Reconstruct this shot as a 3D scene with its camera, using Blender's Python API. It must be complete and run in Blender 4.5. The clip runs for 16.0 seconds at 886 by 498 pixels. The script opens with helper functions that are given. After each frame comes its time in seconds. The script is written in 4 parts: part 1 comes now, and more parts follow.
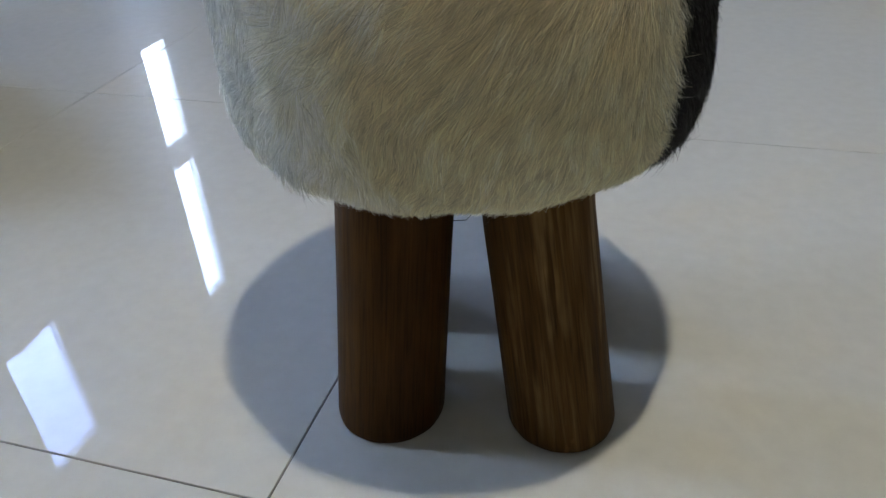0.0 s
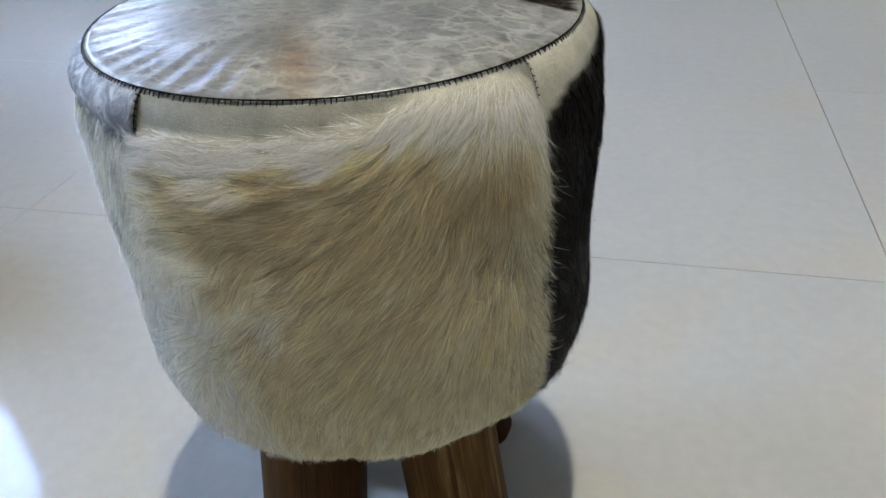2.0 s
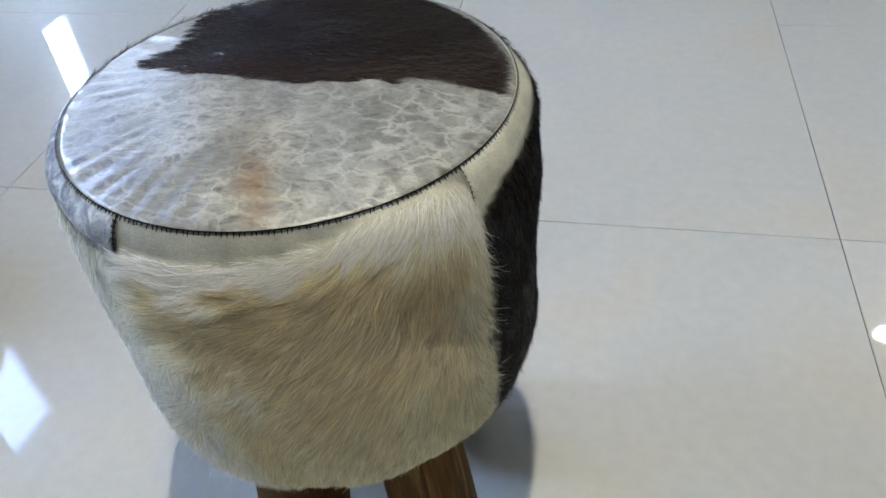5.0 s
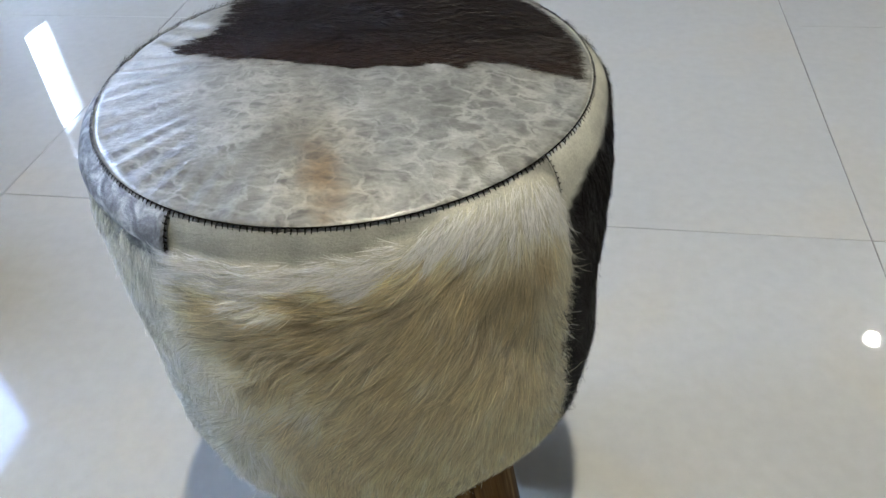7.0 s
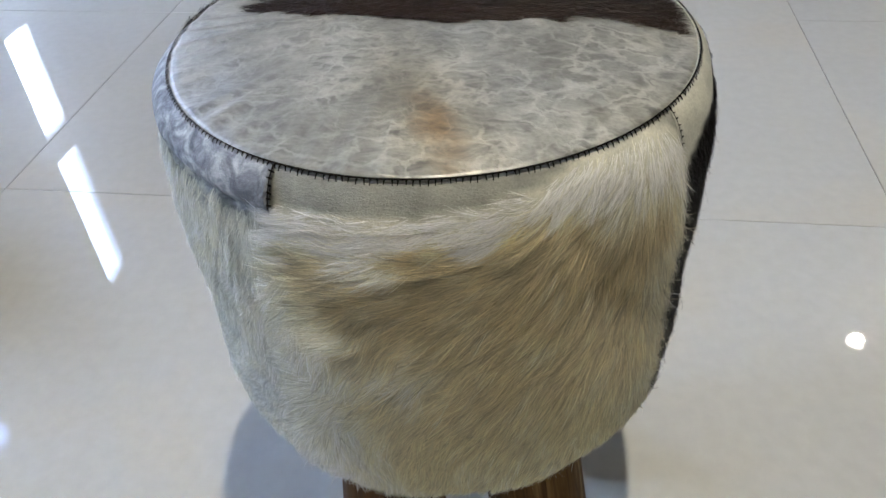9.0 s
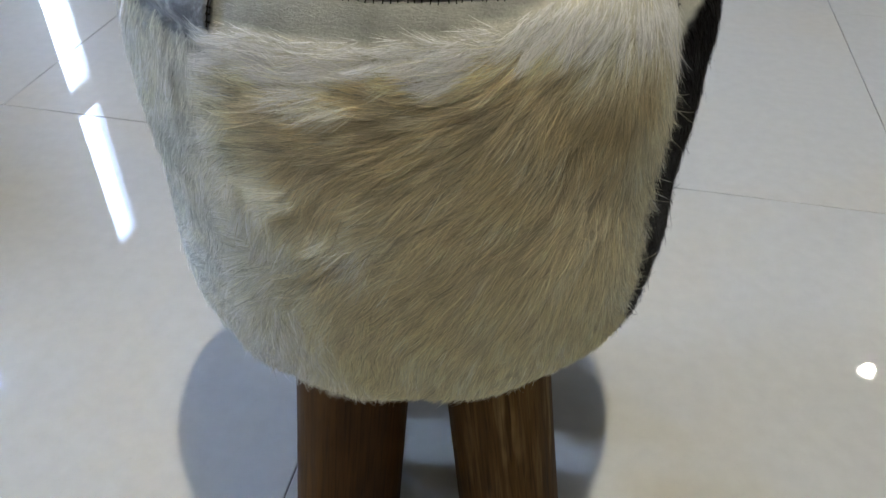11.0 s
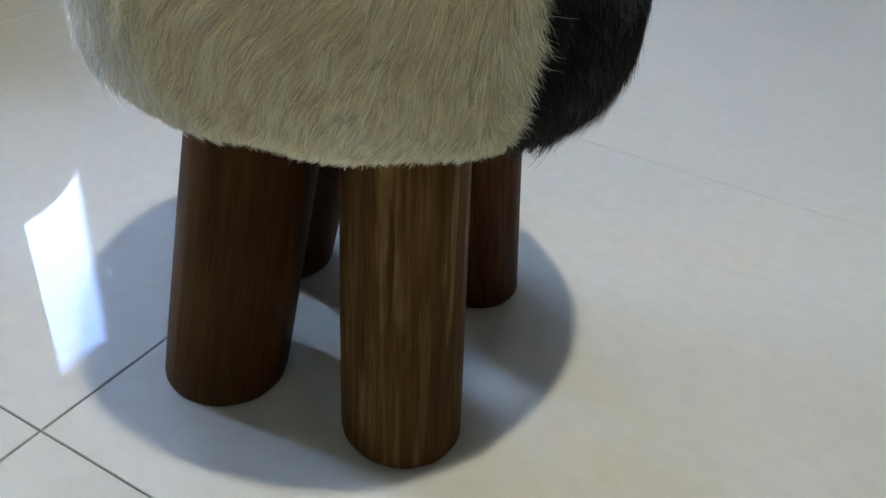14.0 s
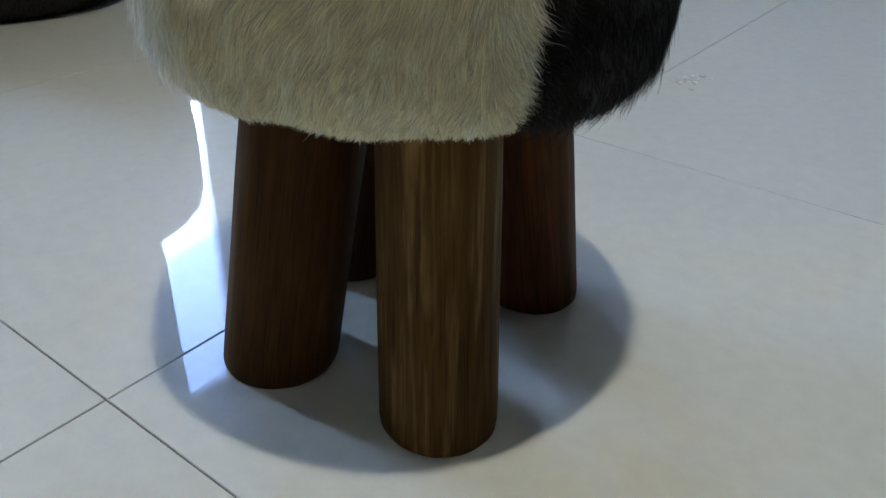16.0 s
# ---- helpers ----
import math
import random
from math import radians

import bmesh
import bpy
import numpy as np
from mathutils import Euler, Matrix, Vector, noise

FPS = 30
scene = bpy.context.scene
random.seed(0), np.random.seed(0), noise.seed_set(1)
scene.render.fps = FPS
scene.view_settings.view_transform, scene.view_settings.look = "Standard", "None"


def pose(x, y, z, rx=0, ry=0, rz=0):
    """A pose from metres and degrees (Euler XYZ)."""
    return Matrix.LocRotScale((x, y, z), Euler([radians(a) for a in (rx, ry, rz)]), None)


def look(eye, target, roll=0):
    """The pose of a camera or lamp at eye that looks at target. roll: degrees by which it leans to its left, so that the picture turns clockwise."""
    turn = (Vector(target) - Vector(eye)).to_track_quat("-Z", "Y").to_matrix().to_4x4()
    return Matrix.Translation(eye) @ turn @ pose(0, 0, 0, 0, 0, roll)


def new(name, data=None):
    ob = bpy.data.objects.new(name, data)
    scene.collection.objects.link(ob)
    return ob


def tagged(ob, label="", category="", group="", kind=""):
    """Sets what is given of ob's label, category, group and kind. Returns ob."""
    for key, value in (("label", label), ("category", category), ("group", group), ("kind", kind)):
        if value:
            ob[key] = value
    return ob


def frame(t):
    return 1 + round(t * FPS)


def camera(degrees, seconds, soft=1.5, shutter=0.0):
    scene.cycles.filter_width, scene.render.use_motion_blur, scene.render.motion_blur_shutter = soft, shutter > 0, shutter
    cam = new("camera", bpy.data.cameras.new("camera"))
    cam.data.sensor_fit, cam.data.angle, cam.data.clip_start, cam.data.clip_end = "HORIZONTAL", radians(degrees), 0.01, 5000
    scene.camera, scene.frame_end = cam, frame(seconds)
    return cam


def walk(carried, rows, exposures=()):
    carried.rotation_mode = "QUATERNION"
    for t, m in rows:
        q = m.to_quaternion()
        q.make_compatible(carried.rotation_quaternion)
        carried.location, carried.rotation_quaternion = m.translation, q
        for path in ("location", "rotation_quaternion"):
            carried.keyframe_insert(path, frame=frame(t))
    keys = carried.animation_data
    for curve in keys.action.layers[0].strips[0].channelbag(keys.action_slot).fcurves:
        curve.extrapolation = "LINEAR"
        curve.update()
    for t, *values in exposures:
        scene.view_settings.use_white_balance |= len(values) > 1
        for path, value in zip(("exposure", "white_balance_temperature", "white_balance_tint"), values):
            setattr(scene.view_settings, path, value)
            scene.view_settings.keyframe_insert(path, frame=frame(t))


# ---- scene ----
from mathutils.kdtree import KDTree

cam = camera(59.5, 16.0)
PATH = [
    (0, (0.231, -0.28, 0.424), (-0.301, 1.289, -0.696), -3.7),
    (0.5, (0.239, -0.272, 0.465), (-0.258, 1.33, -0.626), -2.8),
    (1, (0.25, -0.261, 0.516), (-0.247, 1.35, -0.56), -3.0),
    (1.5, (0.257, -0.248, 0.547), (-0.24, 1.365, -0.526), -3.3),
    (2, (0.262, -0.242, 0.567), (-0.158, 1.374, -0.535), -3.2),
    (2.5, (0.263, -0.242, 0.579), (-0.118, 1.34, -0.584), -2.5),
    (3, (0.27, -0.237, 0.615), (-0.095, 1.303, -0.607), -3.0),
    (3.5, (0.277, -0.218, 0.639), (-0.081, 1.275, -0.643), -4.2),
    (4, (0.282, -0.216, 0.669), (-0.085, 1.248, -0.643), -5.3),
    (4.2, (0.284, -0.214, 0.68), (-0.085, 1.246, -0.636), -5.3),
    (6.3, (0.273, -0.215, 0.674), (-0.072, 1.231, -0.663), -5.2),
    (6.5, (0.258, -0.217, 0.664), (-0.086, 1.237, -0.666), -5.1),
    (7, (0.226, -0.199, 0.653), (-0.086, 1.278, -0.659), -4.4),
    (7.5, (0.193, -0.194, 0.643), (-0.091, 1.297, -0.659), -3.8),
    (8, (0.175, -0.189, 0.639), (-0.09, 1.313, -0.654), -3.6),
    (8.5, (0.168, -0.193, 0.633), (-0.081, 1.313, -0.659), -3.3),
    (9, (0.158, -0.206, 0.622), (-0.09, 1.298, -0.673), -3.2),
    (9.2, (0.152, -0.211, 0.614), (-0.091, 1.293, -0.681), -3.1),
    (11.3, (0.193, -0.216, 0.528), (-0.123, 1.285, -0.755), 1.8),
    (11.5, (0.196, -0.22, 0.51), (-0.158, 1.29, -0.752), 1.8),
    (12, (0.204, -0.223, 0.457), (-0.244, 1.309, -0.748), 2.5),
    (12.5, (0.233, -0.237, 0.413), (-0.288, 1.296, -0.76), 4.1),
    (13, (0.256, -0.232, 0.376), (-0.308, 1.324, -0.747), 5.9),
    (13.5, (0.289, -0.21, 0.365), (-0.337, 1.315, -0.767), 6.5),
    (14, (0.334, -0.185, 0.373), (-0.356, 1.319, -0.75), 6.7),
    (14.5, (0.36, -0.154, 0.368), (-0.387, 1.3, -0.784), 6.1),
    (15, (0.371, -0.154, 0.346), (-0.449, 1.272, -0.791), 5.4),
    (15.5, (0.382, -0.156, 0.352), (-0.549, 1.236, -0.742), 3.3),
    (16, (0.397, -0.177, 0.351), (-0.615, 1.204, -0.682), 2.0),
]
walk(cam, [(t, look(eye, target, roll)) for t, eye, target, roll in PATH],
     [(0.0, -0.2, 6550, 12), (1.0, -0.05, 6560, 11), (2.0, 0.17, 6520, 13), (4.2, 0.28, 6420, 12), (6.3, 0.23, 6530, 11.5), (9.2, 0.2, 6690, 14), (11.3, 0.05, 6650, 12), (12.0, -0.12, 6560, 11), (12.5, -0.17, 6500, 11), (13.5, 0.0, 6420, 10), (14.0, 0.22, 6450, 10), (14.6, 0.18, 6360, 9), (15.0, 0.12, 6300, 8), (15.4, 0.0, 6220, 8), (16.0, -0.07, 6180, 8)])

# ---- light ----
world = bpy.data.worlds.new("world")
scene.world = world
world.use_nodes = True
sky = world.node_tree.nodes.new("ShaderNodeTexSky")
sky.sky_type, sky.sun_disc, sky.sun_elevation, sky.sun_rotation = "NISHITA", False, radians(35), radians(250)
world.node_tree.links.new(sky.outputs[0], world.node_tree.nodes["Background"].inputs[0])
world.node_tree.nodes["Background"].inputs[1].default_value = 0.1

WALL_W, WALL_E, WALL_S, WALL_N, CEIL = -2.0, 4.6, -3.6, 4.3, 2.46
# The three lamps at y -2.3 are unseen, added as fill for the stool's front.
LAMPS = [(0.27, 0.05, 17.4, 150), (1.81, 2.79, 11.0, 105), (-1.18, 2.77, 6.0, 100), (-1.18, -2.3, 17.0, 80), (0.27, -2.3, 34.0, 80), (1.81, -2.3, 50.0, 80)]
LAMP_COLOUR = (1.0, 0.955, 0.775)


# ---- materials ----
class Mat:
    """A node material with a Principled shader and short ways to add nodes."""

    def __init__(self, name):
        self.m = bpy.data.materials.new(name)
        self.m.use_nodes = True
        self.t = self.m.node_tree
        self.b = self.t.nodes["Principled BSDF"]

    def node(self, kind, **values):
        n = self.t.nodes.new(kind)
        for key, value in values.items():
            n.inputs[key].default_value = value
        return n

    def link(self, a, b):
        self.t.links.new(a, b)

    def coords(self, which="Object", scale=(1, 1, 1)):
        tc, mp = self.t.nodes.new("ShaderNodeTexCoord"), self.t.nodes.new("ShaderNodeMapping")
        mp.inputs["Scale"].default_value = scale
        self.link(tc.outputs[which], mp.inputs["Vector"])
        return mp.outputs[0]

    def noise(self, vec, scale, detail=4.0, rough=0.55, distort=0.0):
        n = self.node("ShaderNodeTexNoise", Scale=scale, Detail=detail, Roughness=rough, Distortion=distort)
        self.link(vec, n.inputs["Vector"])
        return n.outputs["Fac"]

    def ramp(self, fac, stops):
        n = self.t.nodes.new("ShaderNodeValToRGB")
        e = n.color_ramp.elements
        while len(e) < len(stops):
            e.new(0.5)
        for el, (pos, col) in zip(e, stops):
            el.position, el.color = pos, (*col, 1) if len(col) == 3 else col
        self.link(fac, n.inputs[0])
        return n.outputs[0]

    def mix(self, a, b, fac, mode="MIX"):
        n = self.t.nodes.new("ShaderNodeMix")
        n.data_type, n.blend_type = "RGBA", mode
        for sock, v in ((n.inputs[0], fac), (n.inputs[6], a), (n.inputs[7], b)):
            if isinstance(v, (int, float)):
                sock.default_value = v
            elif isinstance(v, tuple):
                sock.default_value = (*v, 1)
            else:
                self.link(v, sock)
        return n.outputs[2]

    def math(self, op, a, b=0.0, c=0.0, clamp=False):
        n = self.t.nodes.new("ShaderNodeMath")
        n.operation, n.use_clamp = op, clamp
        for sock, v in zip(n.inputs, (a, b, c)):
            if isinstance(v, (int, float)):
                sock.default_value = v
            else:
                self.link(v, sock)
        return n.outputs[0]

    def bump(self, height, strength, distance):
        n = self.node("ShaderNodeBump", Strength=strength, Distance=distance)
        self.link(height, n.inputs["Height"])
        self.link(n.outputs[0], self.b.inputs["Normal"])

    def set(self, colour=None, rough=None, **values):
        for key, v in (("Base Color", colour), ("Roughness", rough)):
            if v is None:
                continue
            if isinstance(v, tuple):
                self.b.inputs[key].default_value = (*v, 1)
            elif isinstance(v, (int, float)):
                self.b.inputs[key].default_value = v
            else:
                self.link(v, self.b.inputs[key])
        for key, v in values.items():
            self.b.inputs[key].default_value = v
        return self.m


def mat_tile():
    m = Mat("polished_tile")
    info = m.t.nodes.new("ShaderNodeObjectInfo")
    add = m.t.nodes.new("ShaderNodeVectorMath")
    add.operation = "ADD"
    m.link(m.coords("Object"), add.inputs[0])
    shift = m.node("ShaderNodeCombineXYZ")
    m.link(m.math("MULTIPLY", info.outputs["Random"], 37.0), shift.inputs[0])
    m.link(m.math("MULTIPLY", info.outputs["Random"], 91.0), shift.inputs[1])
    m.link(shift.outputs[0], add.inputs[1])
    v = add.outputs[0]
    cloud = m.ramp(m.noise(v, 3.2, 4, 0.55, 0.5), [(0.33, (0.595, 0.60, 0.58)), (0.54, (0.62, 0.62, 0.59)), (0.72, (0.64, 0.615, 0.55))])
    fine = m.ramp(m.noise(v, 60.0, 4), [(0.3, (0.93, 0.93, 0.93)), (0.7, (1.0, 1.0, 1.0))])
    speck = m.ramp(m.noise(v, 420.0, 2), [(0.66, (1, 1, 1)), (0.78, (0.86, 0.84, 0.80))])
    col = m.mix(m.mix(cloud, fine, 1.0, "MULTIPLY"), speck, 0.6, "MULTIPLY")
    m.bump(m.noise(v, 9.0, 3), 0.012, 0.001)
    m.link(m.math("MULTIPLY_ADD", m.noise(v, 26.0, 4), 0.014, 0.005), m.b.inputs["Coat Roughness"])
    return m.set(col, m.math("MULTIPLY_ADD", m.noise(v, 14.0, 3), 0.15, 0.24), **{"Specular IOR Level": 0.17, "Coat Weight": 1.0, "Coat IOR": 1.55})


def mat_grout():
    m = Mat("grout")
    v = m.coords()
    m.bump(m.noise(v, 300, 3), 0.4, 0.001)
    return m.set(m.mix(m.ramp(m.noise(v, 60), [(0.3, (0.10, 0.09, 0.08)), (0.7, (0.22, 0.20, 0.185))]), m.ramp(m.noise(v, 2.3, 3), [(0.36, (0.03, 0.026, 0.022)), (0.62, (0.30, 0.28, 0.26))]), 0.6), 0.9)


def mat_paint(name, colour, rough=0.7):
    m = Mat(name)
    v = m.coords()
    c2 = tuple(c * 0.93 for c in colour)
    m.bump(m.noise(v, 160, 3), 0.08, 0.002)
    return m.set(m.ramp(m.noise(v, 1.7, 4), [(0.3, c2), (0.7, colour)]), rough)


def mat_fur(name, rough=0.5, spread=0.25, gloss=0.35, through_light=0.0):
    """Hair: its pigment is in the mesh, each hair a little lighter or darker."""
    m = Mat(name)
    at = m.t.nodes.new("ShaderNodeAttribute")
    at.attribute_name = "pigment"
    geo = m.t.nodes.new("ShaderNodeNewGeometry")
    tone = m.ramp(geo.outputs["Random Per Island"], [(0.0, (1 - spread,) * 3), (1.0, (1 + spread * 0.5,) * 3)])
    col = m.mix(at.outputs["Color"], tone, 1.0, "MULTIPLY")
    m.set(col, rough, **{"Specular IOR Level": gloss})
    if through_light:
        thin, both = m.t.nodes.new("ShaderNodeBsdfTranslucent"), m.node("ShaderNodeMixShader", Fac=through_light)
        m.link(col, thin.inputs["Color"])
        m.link(m.b.outputs[0], both.inputs[1])
        m.link(thin.outputs[0], both.inputs[2])
        m.link(both.outputs[0], m.t.nodes["Material Output"].inputs["Surface"])
    return m.m


def mat_skin(name="hide_skin", mottled=False):
    m = Mat(name)
    at = m.t.nodes.new("ShaderNodeAttribute")
    at.attribute_name = "pigment"
    v = m.coords()
    mottle = m.ramp(m.noise(v, 55, 5, 0.6), [(0.3, (0.72, 0.73, 0.74)), (0.6, (1, 1, 1))])
    grain = m.ramp(m.noise(v, 900, 3), [(0.35, (0.82, 0.82, 0.82)), (0.65, (1, 1, 1))])
    m.bump(m.math("ADD", m.noise(m.coords("Object", (1, 1, 2.6)), 330, 4, 0.6, 0.8), m.math("MULTIPLY", m.noise(v, 900, 3), 0.4)), 0.8, 0.0009)
    if mottled:
        blots = m.ramp(m.noise(v, 95, 5, 0.6, 0.9), [(0.38, (0.22, 0.23, 0.27)), (0.52, (0.52, 0.54, 0.58)), (0.64, (1, 1, 1))])
        sep = m.t.nodes.new("ShaderNodeSeparateXYZ")
        m.link(v, sep.inputs[0])
        bald = m.ramp(sep.outputs[2], [(0.399, (0, 0, 0)), (0.409, (1, 1, 1))])
        mottle = m.mix((1, 1, 1), m.mix(mottle, blots, 1.0, "MULTIPLY"), bald)
    return m.set(m.mix(m.mix(at.outputs["Color"], mottle, 1.0, "MULTIPLY"), grain, 1.0, "MULTIPLY"), 0.5 if mottled else 0.6)


def mat_top():
    """Short-haired white hide: grey flesh in ovals between pale veins, radial creases towards the rim, one rusty stain."""
    m = Mat("top_hide")
    sep = m.t.nodes.new("ShaderNodeSeparateXYZ")
    m.link(m.coords(), sep.inputs[0])
    x, y = sep.outputs[0], sep.outputs[1]
    far = m.math("SQRT", m.math("ADD", m.math("MULTIPLY", x, x), m.math("MULTIPLY", y, y)))
    turn = m.math("ARCTAN2", y, m.math("SUBTRACT", 0.0, x))
    polar = m.node("ShaderNodeCombineXYZ")
    m.link(m.math("MULTIPLY", turn, 0.115), polar.inputs[0])
    m.link(m.math("MULTIPLY", far, 0.34), polar.inputs[1])

    def ridge(vec, scale, sharp, distort):
        """Ridges where a warped noise passes its middle value."""
        n = m.noise(vec, scale, 4, 0.55, distort)
        return m.math("SUBTRACT", 1.0, m.math("MULTIPLY", m.math("ABSOLUTE", m.math("SUBTRACT", n, 0.5)), sharp), clamp=True)

    # ovals: grey hearts with soft pale borders
    warp = m.node("ShaderNodeTexNoise", Scale=38.0, Detail=4.0, Roughness=0.6)
    m.link(m.coords(), warp.inputs["Vector"])
    moved = m.t.nodes.new("ShaderNodeVectorMath")
    moved.operation = "MULTIPLY_ADD"
    m.link(warp.outputs["Color"], moved.inputs[0])
    moved.inputs[1].default_value = (0.040, 0.030, 0.0)
    m.link(m.coords("Object", (0.66, 1.0, 1.0)), moved.inputs[2])
    cells = m.node("ShaderNodeTexVoronoi", Scale=150.0)
    cells.feature = "DISTANCE_TO_EDGE"
    m.link(moved.outputs[0], cells.inputs["Vector"])
    oval = m.ramp(cells.outputs["Distance"], [(0.02, (1, 1, 1)), (0.10, (0.55, 0.55, 0.55)), (0.30, (0.0, 0.0, 0.0))])
    oval = m.math("MULTIPLY", oval, m.ramp(m.noise(m.coords(), 48, 4, 0.6), [(0.34, (0.15, 0.15, 0.15)), (0.60, (1, 1, 1))]))
    small = ridge(m.coords("Object", (0.5, 1, 1)), 95, 5.5, 0.6)
    creases = m.math("MAXIMUM", ridge(polar.outputs[0], 95, 6.5, 0.5), m.math("MULTIPLY", ridge(polar.outputs[0], 210, 5.0, 0.3), 0.6))
    net = m.math("MULTIPLY_ADD", small, 0.30, m.math("MULTIPLY", oval, 0.70))
    # creases rule the rim on the window's side, ovals the other
    rim = m.math("MULTIPLY", m.ramp(far, [(0.050, (0, 0, 0)), (0.115, (1, 1, 1))]), m.ramp(m.math("MULTIPLY_ADD", x, 3.0, 0.5), [(0.28, (1, 1, 1)), (0.66, (0.22, 0.22, 0.22))]))
    net = m.mix(net, m.math("MULTIPLY_ADD", creases, 0.5, m.math("MULTIPLY", net, 0.5)), rim)
    patch = m.ramp(m.noise(m.coords(), 15, 4, 0.6), [(0.32, (0.05, 0.05, 0.05)), (0.66, (1, 1, 1))])
    fine = m.ramp(m.noise(m.coords("Object", (0.35, 1, 1)), 620, 3), [(0.3, (0.80, 0.80, 0.80)), (0.68, (1.08, 1.08, 1.08))])
    grey = m.ramp(m.noise(m.coords(), 26, 3), [(0.35, (0.028, 0.029, 0.026)), (0.65, (0.078, 0.079, 0.072))])
    strong = m.math("MULTIPLY_ADD", patch, 0.55, 0.45)
    col = m.mix(grey, (0.285, 0.29, 0.27), m.math("MULTIPLY", net, strong, clamp=True))
    col = m.mix(col, m.mix(col, (0.22, 0.22, 0.20), 0.3), m.math("MULTIPLY", patch, 0.5))
    thin = m.math("MAXIMUM", ridge(m.coords("Object", (0.7, 1, 1)), 36, 11.0, 1.0), ridge(m.coords("Object", (0.6, 1, 1)), 80, 8.0, 0.7))
    col = m.mix(col, (0.52, 0.525, 0.48), m.math("MULTIPLY", thin, m.math("MULTIPLY_ADD", patch, 0.48, 0.08)))
    # a wider net of pale veins, broken here and there, clearest away from the windows
    wide_net = m.node("ShaderNodeTexVoronoi", Scale=78.0)
    wide_net.feature = "DISTANCE_TO_EDGE"
    m.link(moved.outputs[0], wide_net.inputs["Vector"])
    vein = m.ramp(wide_net.outputs["Distance"], [(0.0, (1, 1, 1)), (0.05, (0.75, 0.75, 0.75)), (0.13, (0, 0, 0))])
    vein = m.math("MULTIPLY", vein, m.ramp(m.noise(m.coords(), 30, 4, 0.6), [(0.36, (0, 0, 0)), (0.58, (1, 1, 1))]))
    col = m.mix(col, (0.56, 0.565, 0.53), m.math("MULTIPLY", vein, m.ramp(m.math("MULTIPLY_ADD", x, 3.0, 0.5), [(0.2, (0.3, 0.3, 0.3)), (0.65, (0.75, 0.75, 0.75))])))
    # dark freckles in the hearts of some ovals
    dots = m.math("MULTIPLY", m.ramp(cells.outputs["Distance"], [(0.30, (0, 0, 0)), (0.50, (1, 1, 1))]), m.ramp(m.noise(m.coords(), 33, 3), [(0.50, (0, 0, 0)), (0.62, (1, 1, 1))]))
    col = m.mix(col, (0.085, 0.085, 0.075), m.math("MULTIPLY", dots, 0.75))
    col = m.mix(col, fine, 0.8, "MULTIPLY")
    # rusty stain, a blot by the middle that runs to the front edge
    dx = m.math("MULTIPLY", m.math("SUBTRACT", x, m.math("MULTIPLY_ADD", y, -0.40, -0.026)), 72.0)
    dy = m.math("MULTIPLY", m.math("SUBTRACT", y, -0.110), 29.0)
    d = m.math("SQRT", m.math("ADD", m.math("MULTIPLY", dx, dx), m.math("MULTIPLY", dy, dy)))
    blot = m.math("ADD", d, m.math("MULTIPLY", m.math("SUBTRACT", m.noise(m.coords(), 62, 4), 0.5), 2.0))
    stain = m.ramp(blot, [(0.1, (0.85, 0.85, 0.85)), (1.0, (0, 0, 0))])
    col = m.mix(col, m.mix(col, (0.74, 0.50, 0.27), 1.0, "MULTIPLY"), stain)
    wide = m.math("SUBTRACT", 1.0, m.math("MULTIPLY", d, 0.36), clamp=True)
    col = m.mix(col, m.mix(col, (0.95, 0.83, 0.64), 1.0, "MULTIPLY"), m.math("MULTIPLY", wide, m.math("MULTIPLY_ADD", m.noise(m.coords(), 34, 3), 1.4, 0.1), clamp=True))
    at = m.t.nodes.new("ShaderNodeAttribute")
    at.attribute_name = "pigment"
    col = m.mix((0.022, 0.013, 0.010), col, at.outputs["Color"])
    hgt = m.math("ADD", m.math("MULTIPLY", net, 0.9), m.math("MULTIPLY", m.noise(m.coords("Object", (0.4, 1, 1)), 500, 3), 0.7))
    m.bump(hgt, 0.3, 0.0012)
    return m.set(col, m.math("MULTIPLY_ADD", m.noise(m.coords(), 120, 3), 0.22, 0.26), **{"Specular IOR Level": 0.7, "Coat Weight": 0.8, "Coat Roughness": 0.35, "Coat IOR": 1.6})


